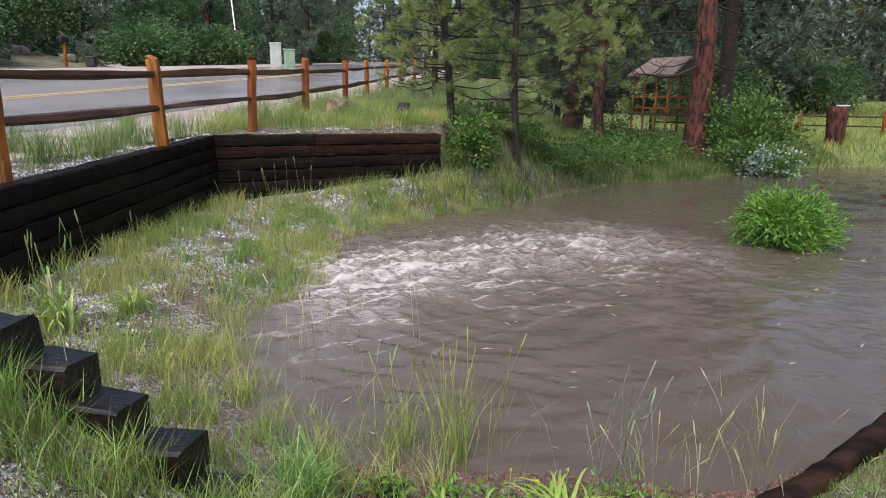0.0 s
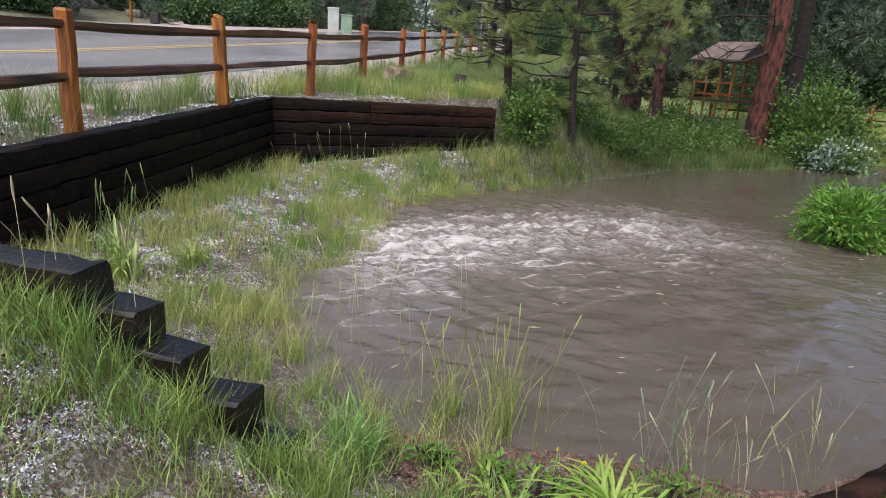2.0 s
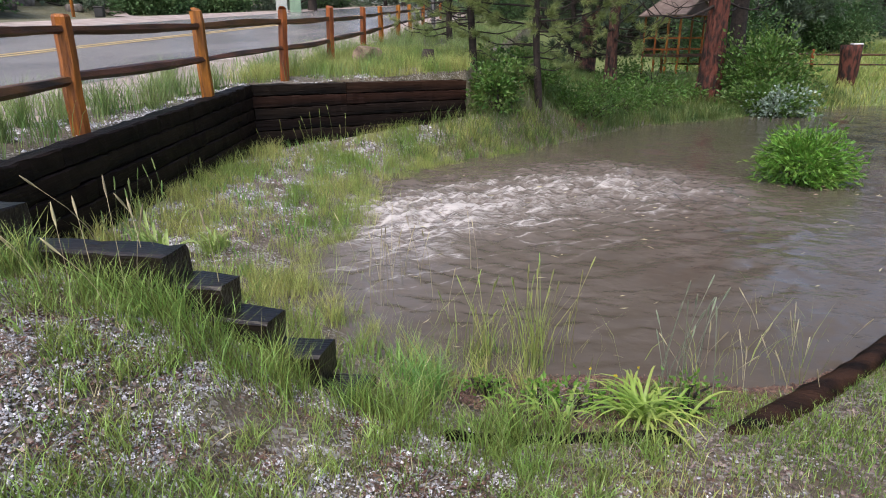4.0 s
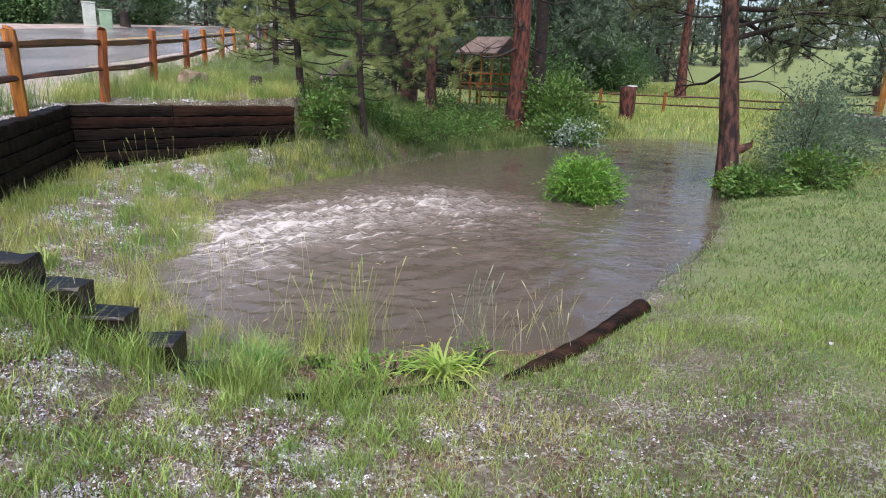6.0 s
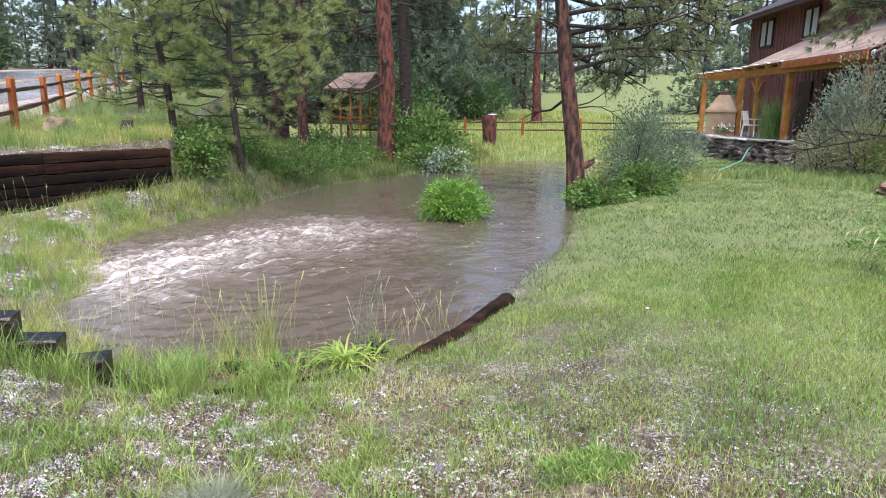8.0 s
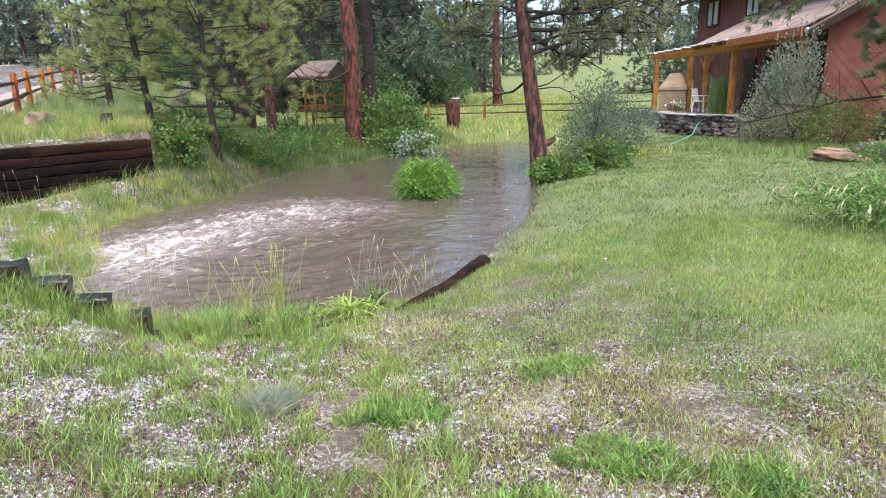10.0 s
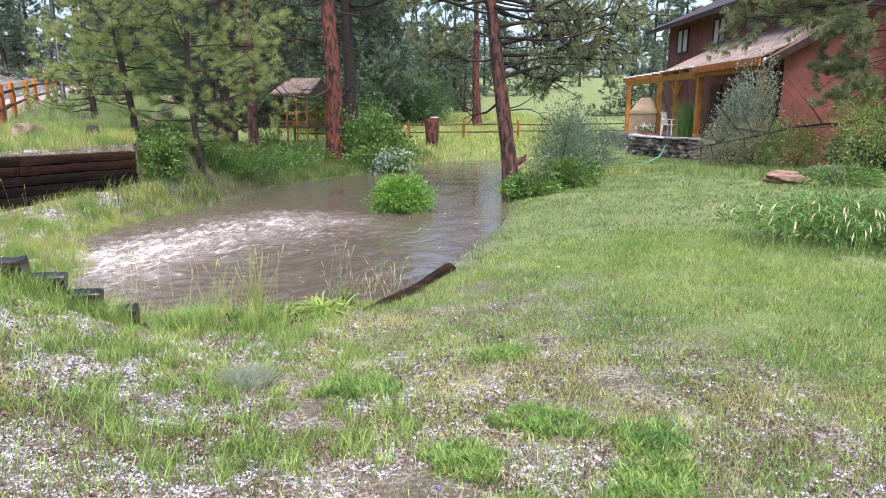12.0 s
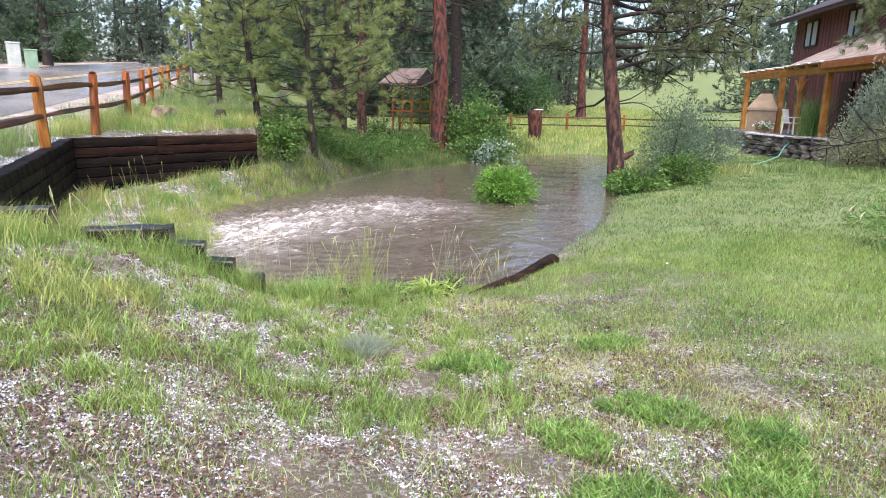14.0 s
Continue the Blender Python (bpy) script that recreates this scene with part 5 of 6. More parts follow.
# ---- gazebo, stump, poles, boxes ----
def gazebo():
    g = empty("gazebo", pose(4.75, 31.5, 1.25, 0, 0, -40) @ Matrix.Diagonal((0.78, 0.68, 0.88, 1)), "small wooden gazebo with a tan pitched roof", "gazebo")
    for x in (-0.75, 0.0, 0.75, 1.5):
        for y in (-1.4, 1.4):
            plank("post", 0.1, 0.1, 3.0, (x, y, 0.5), CEDAR, g)
    for y in (-1.4, 1.4):
        plank("railing", 2.4, 0.06, 0.09, (0.38, y, 0.85), CEDAR, g)
        plank("railing", 2.4, 0.06, 0.09, (0.38, y, 0.3), CEDAR, g)
        plank("beam", 2.7, 0.1, 0.16, (0.38, y, 1.95), PERGOLA, g)
    plank("deck", 2.7, 3.0, 0.12, (0.38, 0, 0.0), RAIL, g)
    slab("roof", [(-0.95, -1.9, 1.85), (2.0, -1.9, 1.85), (2.0, 0, 2.75), (-0.4, 0, 2.75)], 0.08, SHINGLE_OLD, g)
    slab("roof", [(2.0, 1.9, 1.85), (-0.95, 1.9, 1.85), (-0.4, 0, 2.75), (2.0, 0, 2.75)], 0.08, SHINGLE_OLD, g)
    bm = bmesh.new()
    a = [bm.verts.new(p) for p in ((1.9, -1.75, 1.9), (1.9, 1.75, 1.9), (1.9, 0, 2.7))]
    b = [bm.verts.new(p) for p in ((1.8, -1.75, 1.9), (1.8, 1.75, 1.9), (1.8, 0, 2.7))]
    bm.faces.new(a)
    bm.faces.new(b[::-1])
    for i in range(3):
        j = (i + 1) % 3
        bm.faces.new((a[i], b[i], b[j], a[j]))
    part("gable", bm, TRIM, g)


gazebo()


def snag():
    rng = np.random.default_rng(6)
    s = empty("tree_stump", pose(9.98, 25.0, -0.02), "tall sawn pine stump with red bark standing in the flood", "stump")
    z = np.linspace(-0.2, 1.75, 10)
    p = np.stack([0.02 * np.sin(z * 2), 0 * z, z], 1)
    Pile().add(tube(p, 0.26 + 0.075 * (z + 0.2) / 1.95, 16, 0.07, rng)).ob("stump", BARK_RED, s)
    plank("hail_cover", 0.34, 0.3, 0.05, (0.15, 0, 1.77), SNOW, s, bevel=0.02, label="white hail on the sawn top")


snag()


def small_stump():
    rng = np.random.default_rng(16)
    s = empty("log_stub", pose(-2.31, 12.1, height_at(-2.31, 12.1)), "small weathered log stub on the wall top", "stump")
    Pile().add(tube([(0, 0, -0.12), (0, 0, 0.2), (0.01, 0, 0.36)], [0.13, 0.14, 0.1], 10, 0.12, rng)).ob("stub", BARK_DARK, s)


small_stump()


def boulder(name, x, y, z, size, mat, label, seed):
    ob = part(name, stone(random.Random(seed), *size, cuts=4), mat)
    ob.matrix_basis = pose(x, y, z, 4, 6, 20 + seed * 37)
    return tagged(ob, label, "rock")


boulder("boulder", -3.45, 11.9, 1.64, (0.5, 0.42, 0.4), BOULDER, "brown rounded boulder in the grass above the wall", 1)


def sandstone_ledge(x, y, z):
    """Broken sheets of sandstone lying on one another."""
    rng = random.Random(2)
    thing = empty("sandstone_ledge", pose(x, y, z, 3, 5, 30), "layered reddish sandstone ledge in the grass", "rock")
    for k, (dx, dy, sx, sy) in enumerate(((0, 0, 2.0, 1.3), (0.15, 0.12, 1.75, 1.1), (-0.25, 0.15, 1.3, 0.9), (0.5, 0.2, 0.9, 0.8), (0.2, 0.25, 0.9, 0.6))):
        ob = part("sheet", stone(rng, sx, sy, 0.16, cuts=4), SANDSTONE, thing)
        ob.matrix_basis = pose(dx, dy, 0.04 + (0, 0.09, 0.17, 0.16, 0.24)[k], rng.uniform(-5, 5), rng.uniform(-4, 4), rng.uniform(-25, 25))


sandstone_ledge(12.5, 7.4, 0.3)
boulder("boulder", 13.2, 7.3, 0.6, (0.8, 0.55, 0.4), ROCK, "grey boulder under the dark pine", 3)


def utility_box(x, y, high, mat, label):
    z = height_at(x, y)
    u = empty("utility_box", pose(x, y, z, 0, 0, 25), label, "utility box")
    plank("body", 0.55, 0.5, high, (0, 0, high / 2), mat, u, bevel=0.03)
    plank("lid", 0.6, 0.55, 0.07, (0, 0, high + 0.03), mat, u, bevel=0.02)


utility_box(-13.9, 31.6, 1.05, UTILITY_GREY, "pale grey utility cabinet beside the road")
utility_box(-13.3, 31.9, 0.8, UTILITY_GREEN, "pale green utility cabinet beside the road")


def pole(x, y, high, r, mat, label, lean=0.0):
    z = height_at(x, y)
    p = empty("utility_pole", pose(x, y, z), label, "pole")
    Pile().add(tube([(0, 0, -0.3), (lean * high / 2, 0, high / 2), (lean * high, 0, high)], [r, r * 0.9, r * 0.75], 9)).ob("shaft", mat, p)


pole(-5.3, 27.4, 9.0, 0.09, BLACK, "black street-light pole beside the road")
pole(-19.5, 34.8, 9.0, 0.2, BARK_BROWN, "brown wooden utility pole across the road")
pole(-21.5, 35.0, 3.6, 0.05, PLASTIC, "thin white marker pole across the road")
pole(-17.2, 34.0, 3.4, 0.045, PLASTIC, "thin leaning white marker pole across the road", -0.07)
for k, (x, y, w) in enumerate(((-24.6, 24.6, 1.3), (-23.2, 25.4, 0.9), (-25.8, 25.8, 1.5), (-22.3, 23.6, 0.8), (-26.5, 24.0, 1.1), (-21.3, 26.2, 0.7))):
    boulder("boulder", x, y, height_at(x, y) + 0.15 * w, (w, w * 0.8, w * 0.6), ROCK, "grey boulder on the slope beside the driveway", 20 + k)


def roadside_bin():
    x, y = -17.6, 23.0
    b = empty("litter_bin", pose(x, y, height_at(x, y), 0, 0, 20), "small black box beside the driveway", "box")
    plank("body", 0.32, 0.28, 0.36, (0, 0, 0.18), BLACK, b, bevel=0.03)
    plank("lid", 0.36, 0.32, 0.05, (0, 0, 0.38), BLACK, b, bevel=0.02)


roadside_bin()


def mailbox():
    m = empty("mailbox", pose(-20.0, 24.5, height_at(-20.0, 24.5)), "black mailbox on an orange wooden post", "mailbox")
    plank("post", 0.1, 0.1, 1.0, (0, 0, 0.5), CEDAR, m)
    plank("body", 0.22, 0.5, 0.26, (0, 0, 1.1), BLACK, m, bevel=0.06)


mailbox()


def car():
    """A white saloon seen mostly from behind."""
    x, y = -10.1, 56.0
    z = float(road_height(np.array(x), np.array(y))) + 0.02
    c = empty("car", pose(x, y, z, 3, 0, 4), "white saloon car driving away along the wet road", "car")
    bm = bmesh.new()
    side = [(-2.25, 0.35), (-2.3, 0.62), (-2.2, 0.95), (-1.7, 1.02), (-1.0, 1.4), (0.1, 1.45), (0.95, 1.05), (1.9, 0.9), (2.25, 0.65), (2.25, 0.3)]
    rings = []
    for sx, inset in ((-1, 0.0), (-0.86, 0.0), (0.86, 0.0), (1, 0.0)):
        ring = []
        for q, (yy, zz) in enumerate(side):
            w = 0.86 if zz < 1.1 else 0.66
            k = sx * w if abs(sx) == 1 else math.copysign(w - 0.07, sx)
            ring.append(bm.verts.new((k, yy, zz - (0.05 if abs(sx) == 1 and zz > 1.3 else 0))))
        rings.append(ring)
    for r0, r1 in zip(rings, rings[1:]):
        for i in range(len(side) - 1):
            bm.faces.new((r0[i], r0[i + 1], r1[i + 1], r1[i]))
        bm.faces.new((r0[-1], r0[0], r1[0], r1[-1]))
    bm.faces.new(rings[0])
    bm.faces.new(rings[-1][::-1])
    part("body", bm, CAR_PAINT, c)
    slab("rear_window", [(-0.56, -1.66, 1.06), (0.56, -1.66, 1.06), (0.52, -1.07, 1.375), (-0.52, -1.07, 1.375)], 0.012, GLASS, c)
    for s in (-1, 1):
        slab("side_window", [(s * 0.79, -1.15, 1.08), (s * 0.79, 0.75, 1.08), (s * 0.672, 0.1, 1.37), (s * 0.672, -0.85, 1.36)], 0.012 * -s, GLASS, c)
        plank("tail_lamp", 0.3, 0.06, 0.16, (s * 0.66, -2.25, 0.84), RED_LAMP, c)
        plank("mirror", 0.16, 0.1, 0.12, (s * 0.92, 0.62, 1.05), CAR_PAINT, c)
        for yy in (-1.4, 1.4):
            w = Pile().add(tube([(s * 0.66, yy, 0.31), (s * 0.86, yy, 0.31)], [0.31, 0.31], 16)).ob("wheel", RUBBER, c)
            Pile().add(tube([(s * 0.84, yy, 0.31), (s * 0.872, yy, 0.31)], [0.2, 0.19], 14)).ob("rim", CHROME, w)
    plank("number_plate", 0.42, 0.02, 0.13, (0, -2.3, 0.72), PLASTIC, c, bevel=0)
    plank("bumper", 1.6, 0.12, 0.2, (0, -2.24, 0.42), CAR_PAINT, c, bevel=0.03)


car()


def porch_lamp():
    lamp = empty("porch_lamp", pose(14.95, 10.9, 3.42), "white globe lamp at the corner of the porch roof", "lamp")
    bm = bmesh.new()
    bmesh.ops.create_uvsphere(bm, u_segments=14, v_segments=8, radius=0.085)
    part("globe", bm, PLASTIC, lamp, "white globe", smooth=True)
    plank("base", 0.1, 0.1, 0.08, (0.0, 0, -0.12), TRIM, lamp)


porch_lamp()


def potted_flowers(x, y, z, seed):
    rng = np.random.default_rng(seed)
    pot = empty("flower_pot", pose(x, y, z), "pot of white flowers on the stone wall", "flower pot")
    Pile().add(tube([(0, 0, 0), (0, 0, 0.16), (0, 0, 0.18)], [0.09, 0.12, 0.125], 14)).ob("pot", SANDSTONE, pot)
    n = 90
    c = rng.normal(size=(n, 3)) * (0.14, 0.14, 0.07) + (0, 0, 0.26)
    v, f = leaf_blades(c, unit(rng.normal(size=(n, 3)) + (0, 0, 0.4)), 0.1, 0.05, rng)
    tri_mesh("foliage", v, f, LEAF, pot)
    c = rng.normal(size=(46, 3)) * (0.15, 0.15, 0.07) + (0, 0, 0.33)
    v, f = leaf_blades(c, unit(rng.normal(size=(46, 3)) + (0, 0, 0.8)), 0.07, 0.06, rng)
    tri_mesh("blossom", v, f, FLOWER, pot)


potted_flowers(16.95, 18.6, 1.05, 1)
potted_flowers(16.75, 18.0, 1.05, 2)


# ---- grass, hail and small plants ----
def scatter(n, x0, x1, y0, y1, keep, seed):
    """Random spots in a rectangle, kept with the chance that keep gives."""
    rng = np.random.default_rng(seed)
    x, y = rng.uniform(x0, x1, n), rng.uniform(y0, y1, n)
    ok = rng.uniform(0, 1, n) < keep(x, y)
    return x[ok], y[ok], rng


def patch(x, y, scale, seed):
    """Smooth patchiness between 0 and 1."""
    return np.array([0.5 + 0.5 * noise.noise((a * scale, b * scale, seed)) for a, b in zip(x, y)])


def grass_field(name, label, n, rect, keep, high, width, lean, mat, seed):
    x, y, rng = scatter(n, *rect, keep, seed)
    z = height(x, y)
    v, f = grass_blades(x, y, z, high, width, lean, rng)
    return tagged(tri_mesh(name, v, f, mat), label, "grass", kind="stuff")


def dry(x, y):
    return shore_distance(x, y)


def stony(x, y):
    """One where soil and hail show more than grass: the near slope and the worn ground."""
    return step(-x + 5.2 - 0.6 * (y + 1), 0.0, 3.2) * np.maximum(step(-y, -2.5, -1.7), step(-x, 0.2, 0.6))


def rim(x, y):
    """One on dry land, thinning out into the flooded edge."""
    return np.exp(np.minimum(dry(x, y) + 0.05, 0) / 0.3)


def near_field(x, y):
    return (1 - step(x, 5.4, 7.4)) * (1 - step(y, 3.4, 4.9))


def lawn_near(x, y):
    d = dry(x, y)
    p = patch(x, y, 1.3, 1.0) * 0.4 + patch(x, y, 4.5, 4.0) * 0.35 + patch(x, y, 11.0, 3.0) * 0.25
    k = stony(x, y)
    thick = step(p, 0.3 + 0.06 * k, 0.62 + 0.06 * k) * (1 - 0.3 * k)
    edge = 0.5 * np.exp(-np.maximum(d, 0) / 0.5) * (x > 0.8)
    return (d > 0.12 - 0.3 * (x > 2.6)) * ~on_terrace(x, y) * np.clip(thick * (1 - 0.25 * step(-x, -0.6, 0.3) * step(y, 0.2, 1.0)) + 0.55 * step(x, 2.0, 4.5) + edge, 0.05, 1) * (y < 2.5 + 50 * (x > 0.5)) * near_field(x, y)


grass_field("lawn_grass", "short wet lawn grass", 430000, (-3.6, 7.5, -3.2, 5.0), lawn_near, 0.062, 0.0045, 0.6, GRASS, 1)
grass_field("thin_grass", "thin upright yellow-green grass over the hail-beaten lawn", 120000, (0.2, 5.2, -2.8, 2.4),
            lambda x, y: (dry(x, y) > 0.15) * step(x + 0.3 * y, 0.2, 1.3) * stony(x, y) * (0.22 + 0.78 * step(patch(x, y, 2.4, 96.0) * 0.45 + patch(x, y, 9.0, 97.0) * 0.55, 0.38, 0.62)), 0.058, 0.0036, 0.65, GRASS_TALL, 98)
grass_field("lawn_grass", "short wet lawn grass further back", 190000, (3.0, 17.0, 0.5, 16.0), lambda x, y: (rim(x, y)) * (1 - near_field(x, y)) * (0.35 + 0.65 * step(patch(x, y, 0.9, 2.0) * 0.5 + patch(x, y, 3.5, 44.0) * 0.5, 0.35, 0.6)), 0.062, 0.0115, 0.9, GRASS_BACK, 2)
grass_field("tall_grass", "tall yellow-green grass between wall and water", 150000, (-4.4, 0.2, 2.75, 12.4),
            lambda x, y: (dry(x, y) > -0.3) * ~on_terrace(x, y) * step(patch(x, y, 1.4, 5.0) * 0.45 + patch(x, y, 5.0, 6.0) * 0.55, 0.42, 0.64) * (1 - 0.4 * step(dry(x, y), 0.8, 1.6) * (y < 10.5)), 0.2, 0.0045, 0.6, GRASS_TALL, 3)
grass_field("tall_grass", "tall grass along the fence above the wall", 72000, (-6.0, 0.5, 2.6, 34.0),
            lambda x, y: (on_terrace(x, y) | (y > 13.0)) * (x > -5.7 - 0.05 * (y - 8)) * step(patch(x, y, 1.4, 6.0), 0.4, 0.62) * ((side_of(NEAR_END, CORNER, x, y) > 0.3) | (y > 10)) * (0.35 + 0.65 * step(y, 8, 12)), 0.34, 0.007, 0.55, GRASS_VERGE, 4)
grass_field("bank_grass", "rank green grass on the far bank", 60000, (-3.0, 9.0, 10.5, 27.0),
            lambda x, y: (dry(x, y) > -0.1) * ~on_terrace(x, y) * (0.3 + 0.7 * step(patch(x, y, 0.8, 7.0), 0.3, 0.6)), 0.32, 0.013, 0.6, GRASS_BANK_SHADE, 5)
grass_field("bank_grass", "green grass trailing into the water along the far bank", 70000, (-2.6, 7.0, 9.8, 20.0),
            lambda x, y: ~on_terrace(x, y) * np.exp(-np.abs(dry(x, y) - 0.15) / 0.3) * (0.4 + 0.6 * step(patch(x, y, 2.2, 71.0), 0.4, 0.6)), 0.24, 0.009, 0.7, GRASS_BANK_SHADE, 72)
grass_field("bank_grass", "yellow-green meadow grass", 60000, (6.0, 30.0, 11.0, 46.0), lambda x, y: (dry(x, y) > -0.6) * (x < 16.0 + 9.0 * (y > 24)) * ((y > 18.5) | (x < 10.0 + 0.1 * y)) * 0.9, 0.3, 0.026, 0.6, GRASS_TALL, 6)
grass_field("fresh_grass", "yellow-green grass tufts along the wing wall", 14000, (-3.6, 0.4, 1.85, 2.46),
            lambda x, y: (dry(x, y) > 0.05) * step(patch(x, y, 4.5, 8.0), 0.4, 0.62) * np.exp(-((y - 2.4) / 0.28) ** 2), 0.24, 0.0048, 0.75, GRASS, 7)
grass_field("tall_grass", "tall yellow-green grass hiding the head of the wing wall", 13000, (-4.3, -2.2, 0.9, 2.45),
            lambda x, y: step(-x, 2.15, 2.7) * step(patch(x, y, 3.0, 57.0), 0.35, 0.6), 0.3, 0.0055, 0.65, GRASS_TALL, 58)
grass_field("fresh_grass", "broad green grass among the taller stems", 9000, (-4.4, 0.0, 2.75, 12.4),
            lambda x, y: (dry(x, y) > -0.1) * ~on_terrace(x, y) * step(patch(x, y, 2.1, 25.0), 0.45, 0.65), 0.17, 0.012, 0.6, GRASS_FRESH, 17)
grass_field("fresh_grass", "pale yellow grass tufts on the stony slope", 100000, (-4.2, 0.8, -0.6, 2.4),
            lambda x, y: (dry(x, y) > 0.1) * step(patch(x, y, 2.0, 26.0) * 0.4 + patch(x, y, 6.5, 27.0) * 0.6, 0.46, 0.64), 0.1, 0.0048, 0.9, GRASS, 18)
grass_field("dead_grass", "bleached dead grass lying among the hail", 60000, (-3.6, 7.0, -2.6, 4.4),
            lambda x, y: (dry(x, y) > 0.1) * ~on_terrace(x, y) * np.maximum(stony(x, y), 0.4) * step(patch(x, y, 5.0, 30.0), 0.4, 0.65), 0.055, 0.0042, 1.6, STRAW, 19)
grass_field("flooded_grass", "thin yellow grass standing in the shallow water", 6500, (-2.8, 2.2, 2.7, 7.6),
            lambda x, y: (dry(x, y) < 0) * np.exp(dry(x, y) / 0.42) * step(patch(x, y, 1.6, 9.0) * 0.6 + patch(x, y, 6.0, 9.5) * 0.4, 0.38, 0.6), 0.4, 0.0038, 0.6, GRASS_TALL, 8)


grass_field("flooded_grass", "yellow-green meadow grass standing in the far flood", 5200, (3.2, 10.0, 9.8, 19.5),
            lambda x, y: (dry(x, y) < 0) * step(patch(x, y, 0.8, 81.0) * 0.6 + patch(x, y, 3.0, 82.0) * 0.4, 0.46, 0.62) * step(x - 0.28 * y, 0.6, 2.2), 0.26, 0.0085, 0.7, GRASS_TALL, 83)
grass_field("tall_grass", "yellow-green grass on the rise below the house", 16000, (11.4, 15.4, 6.2, 11.8),
            lambda x, y: step(x + 0.25 * (y - 8), 11.6, 13.0) * step(patch(x, y, 1.2, 75.0), 0.3, 0.6), 0.22, 0.014, 0.8, GRASS_VERGE, 76)
grass_field("tall_grass", "yellow-green grass on the upper slope", 30000, (-3.8, -0.7, 0.0, 2.3),
            lambda x, y: step(-x, 0.9, 1.8) * (y < 1.5) * step(patch(x, y, 1.9, 37.0) * 0.5 + patch(x, y, 6.0, 38.0) * 0.5, 0.47, 0.64), 0.17, 0.0052, 0.8, GRASS_TALL, 39)
grass_field("verge_grass", "rank green grass on the rise behind the back wall", 40000, (-5.2, -0.6, 9.6, 15.5),
            lambda x, y: (on_terrace(x, y) | (y > 12.2)) * ((side_of(CORNER, FAR_END, x, y) > np.where(x > -3.1, 0.12, 0.6)) | (y > 12.2)) * step(patch(x, y, 1.3, 66.0), 0.36, 0.6), 0.3, 0.007, 0.65, GRASS_TALL, 67)
grass_field("verge_grass", "green grass tufts along the roadside fence", 15000, (-5.3, -2.6, 2.8, 12.6),
            lambda x, y: on_terrace(x, y) * (side_of(NEAR_END, CORNER, x, y) > 0.35) * step(patch(x, y, 2.4, 46.0), 0.44, 0.6), 0.33, 0.0075, 0.5, GRASS_VERGE, 47)
grass_field("wall_grass", "rank grass and stems along the foot of the timber wall", 15000, (-4.6, -2.2, 2.75, 9.2),
            lambda x, y: (side_of(NEAR_END, CORNER, x, y) < 0) * np.exp(-(side_of(NEAR_END, CORNER, x, y) / 0.4) ** 2) * step(patch(x, y, 2.6, 35.0), 0.4, 0.6), 0.27, 0.0085, 0.6, GRASS_TALL, 36)


def pellets(name, label, n, rect, keep, r0, r1, mat, seed, flat=0.85):
    """Small angular grains lying on the ground."""
    x, y, rng = scatter(n, *rect, keep, seed)
    z = height(x, y)
    k = len(x)
    r = (r0 + (r1 - r0) * rng.uniform(0, 1, k) ** 2)[:, None, None]
    a = np.arange(5) * 2 * math.pi / 5
    dome = np.array([(math.cos(q), math.sin(q), -0.25) for q in a] + [(0, 0, flat)])
    turn = rng.uniform(0, 6.28, k)
    c, q = np.cos(turn)[:, None], np.sin(turn)[:, None]
    v = np.stack([dome[:, 0] * c - dome[:, 1] * q, dome[:, 0] * q + dome[:, 1] * c, np.tile(dome[:, 2], (k, 1))], 2)
    v = v * r * rng.uniform(0.65, 1.35, (k, 1, 3)) * rng.uniform(0.7, 1.3, (k, 6, 1))
    v[:, 5, :2] += rng.normal(0, 0.35, (k, 2)) * r[:, 0]
    v += np.stack([x, y, z + 0.006], 1)[:, None]
    f = np.array([(i, (i + 1) % 5, 5) for i in range(5)])[None] + (np.arange(k) * 6)[:, None, None]
    return tagged(tri_mesh(name, v.reshape(-1, 3), f.reshape(-1, 3), mat), label, "hail" if mat == HAIL else "gravel", kind="stuff")


def hail_near(x, y):
    p = patch(x, y, 1.2, 12.0) * 0.2 + patch(x, y, 7.0, 13.0) * 0.35 + patch(x, y, 21.0, 11.0) * 0.45
    lush = step(x + 0.35 * y, 1.1, 2.0)
    return (dry(x, y) > 0.25) * (y < 2.44) * (0.1 + 0.9 * stony(x, y) ** 1.5) * (step(p, 0.43 + 0.055 * lush, 0.6) * (1 - 0.2 * lush) + 0.07 * (1 - 0.6 * lush))


pellets("hail", "white hailstones melting in the grass", 290000, (-3.4, 4.5, -1.9, 2.45), hail_near, 0.003, 0.0078, HAIL, 21)
pellets("hail", "grey-white hail heaped on the slope beside the wing wall", 36000, (-2.6, 0.5, 0.6, 2.4), lambda x, y: (dry(x, y) > 0.3) * step(patch(x, y, 2.5, 42.0) * 0.45 + patch(x, y, 10.0, 43.0) * 0.55, 0.42, 0.6), 0.003, 0.0082, HAIL, 41)
pellets("hail", "white hail along the wall top and fence", 46000, (-5.2, -1.6, 2.8, 12.5), lambda x, y: on_terrace(x, y) * np.where(y > 9.4, step(-x, 2.7, 3.3), 1.0) * step(patch(x, y, 1.5, 14.0) * 0.6 + patch(x, y, 6.0, 14.5) * 0.4, 0.46, 0.6) * np.exp(-(np.maximum(np.minimum(side_of(NEAR_END, CORNER, x, y), side_of(CORNER, FAR_END, x, y)), 0) / 0.6) ** 2), 0.008, 0.02, HAIL, 22)
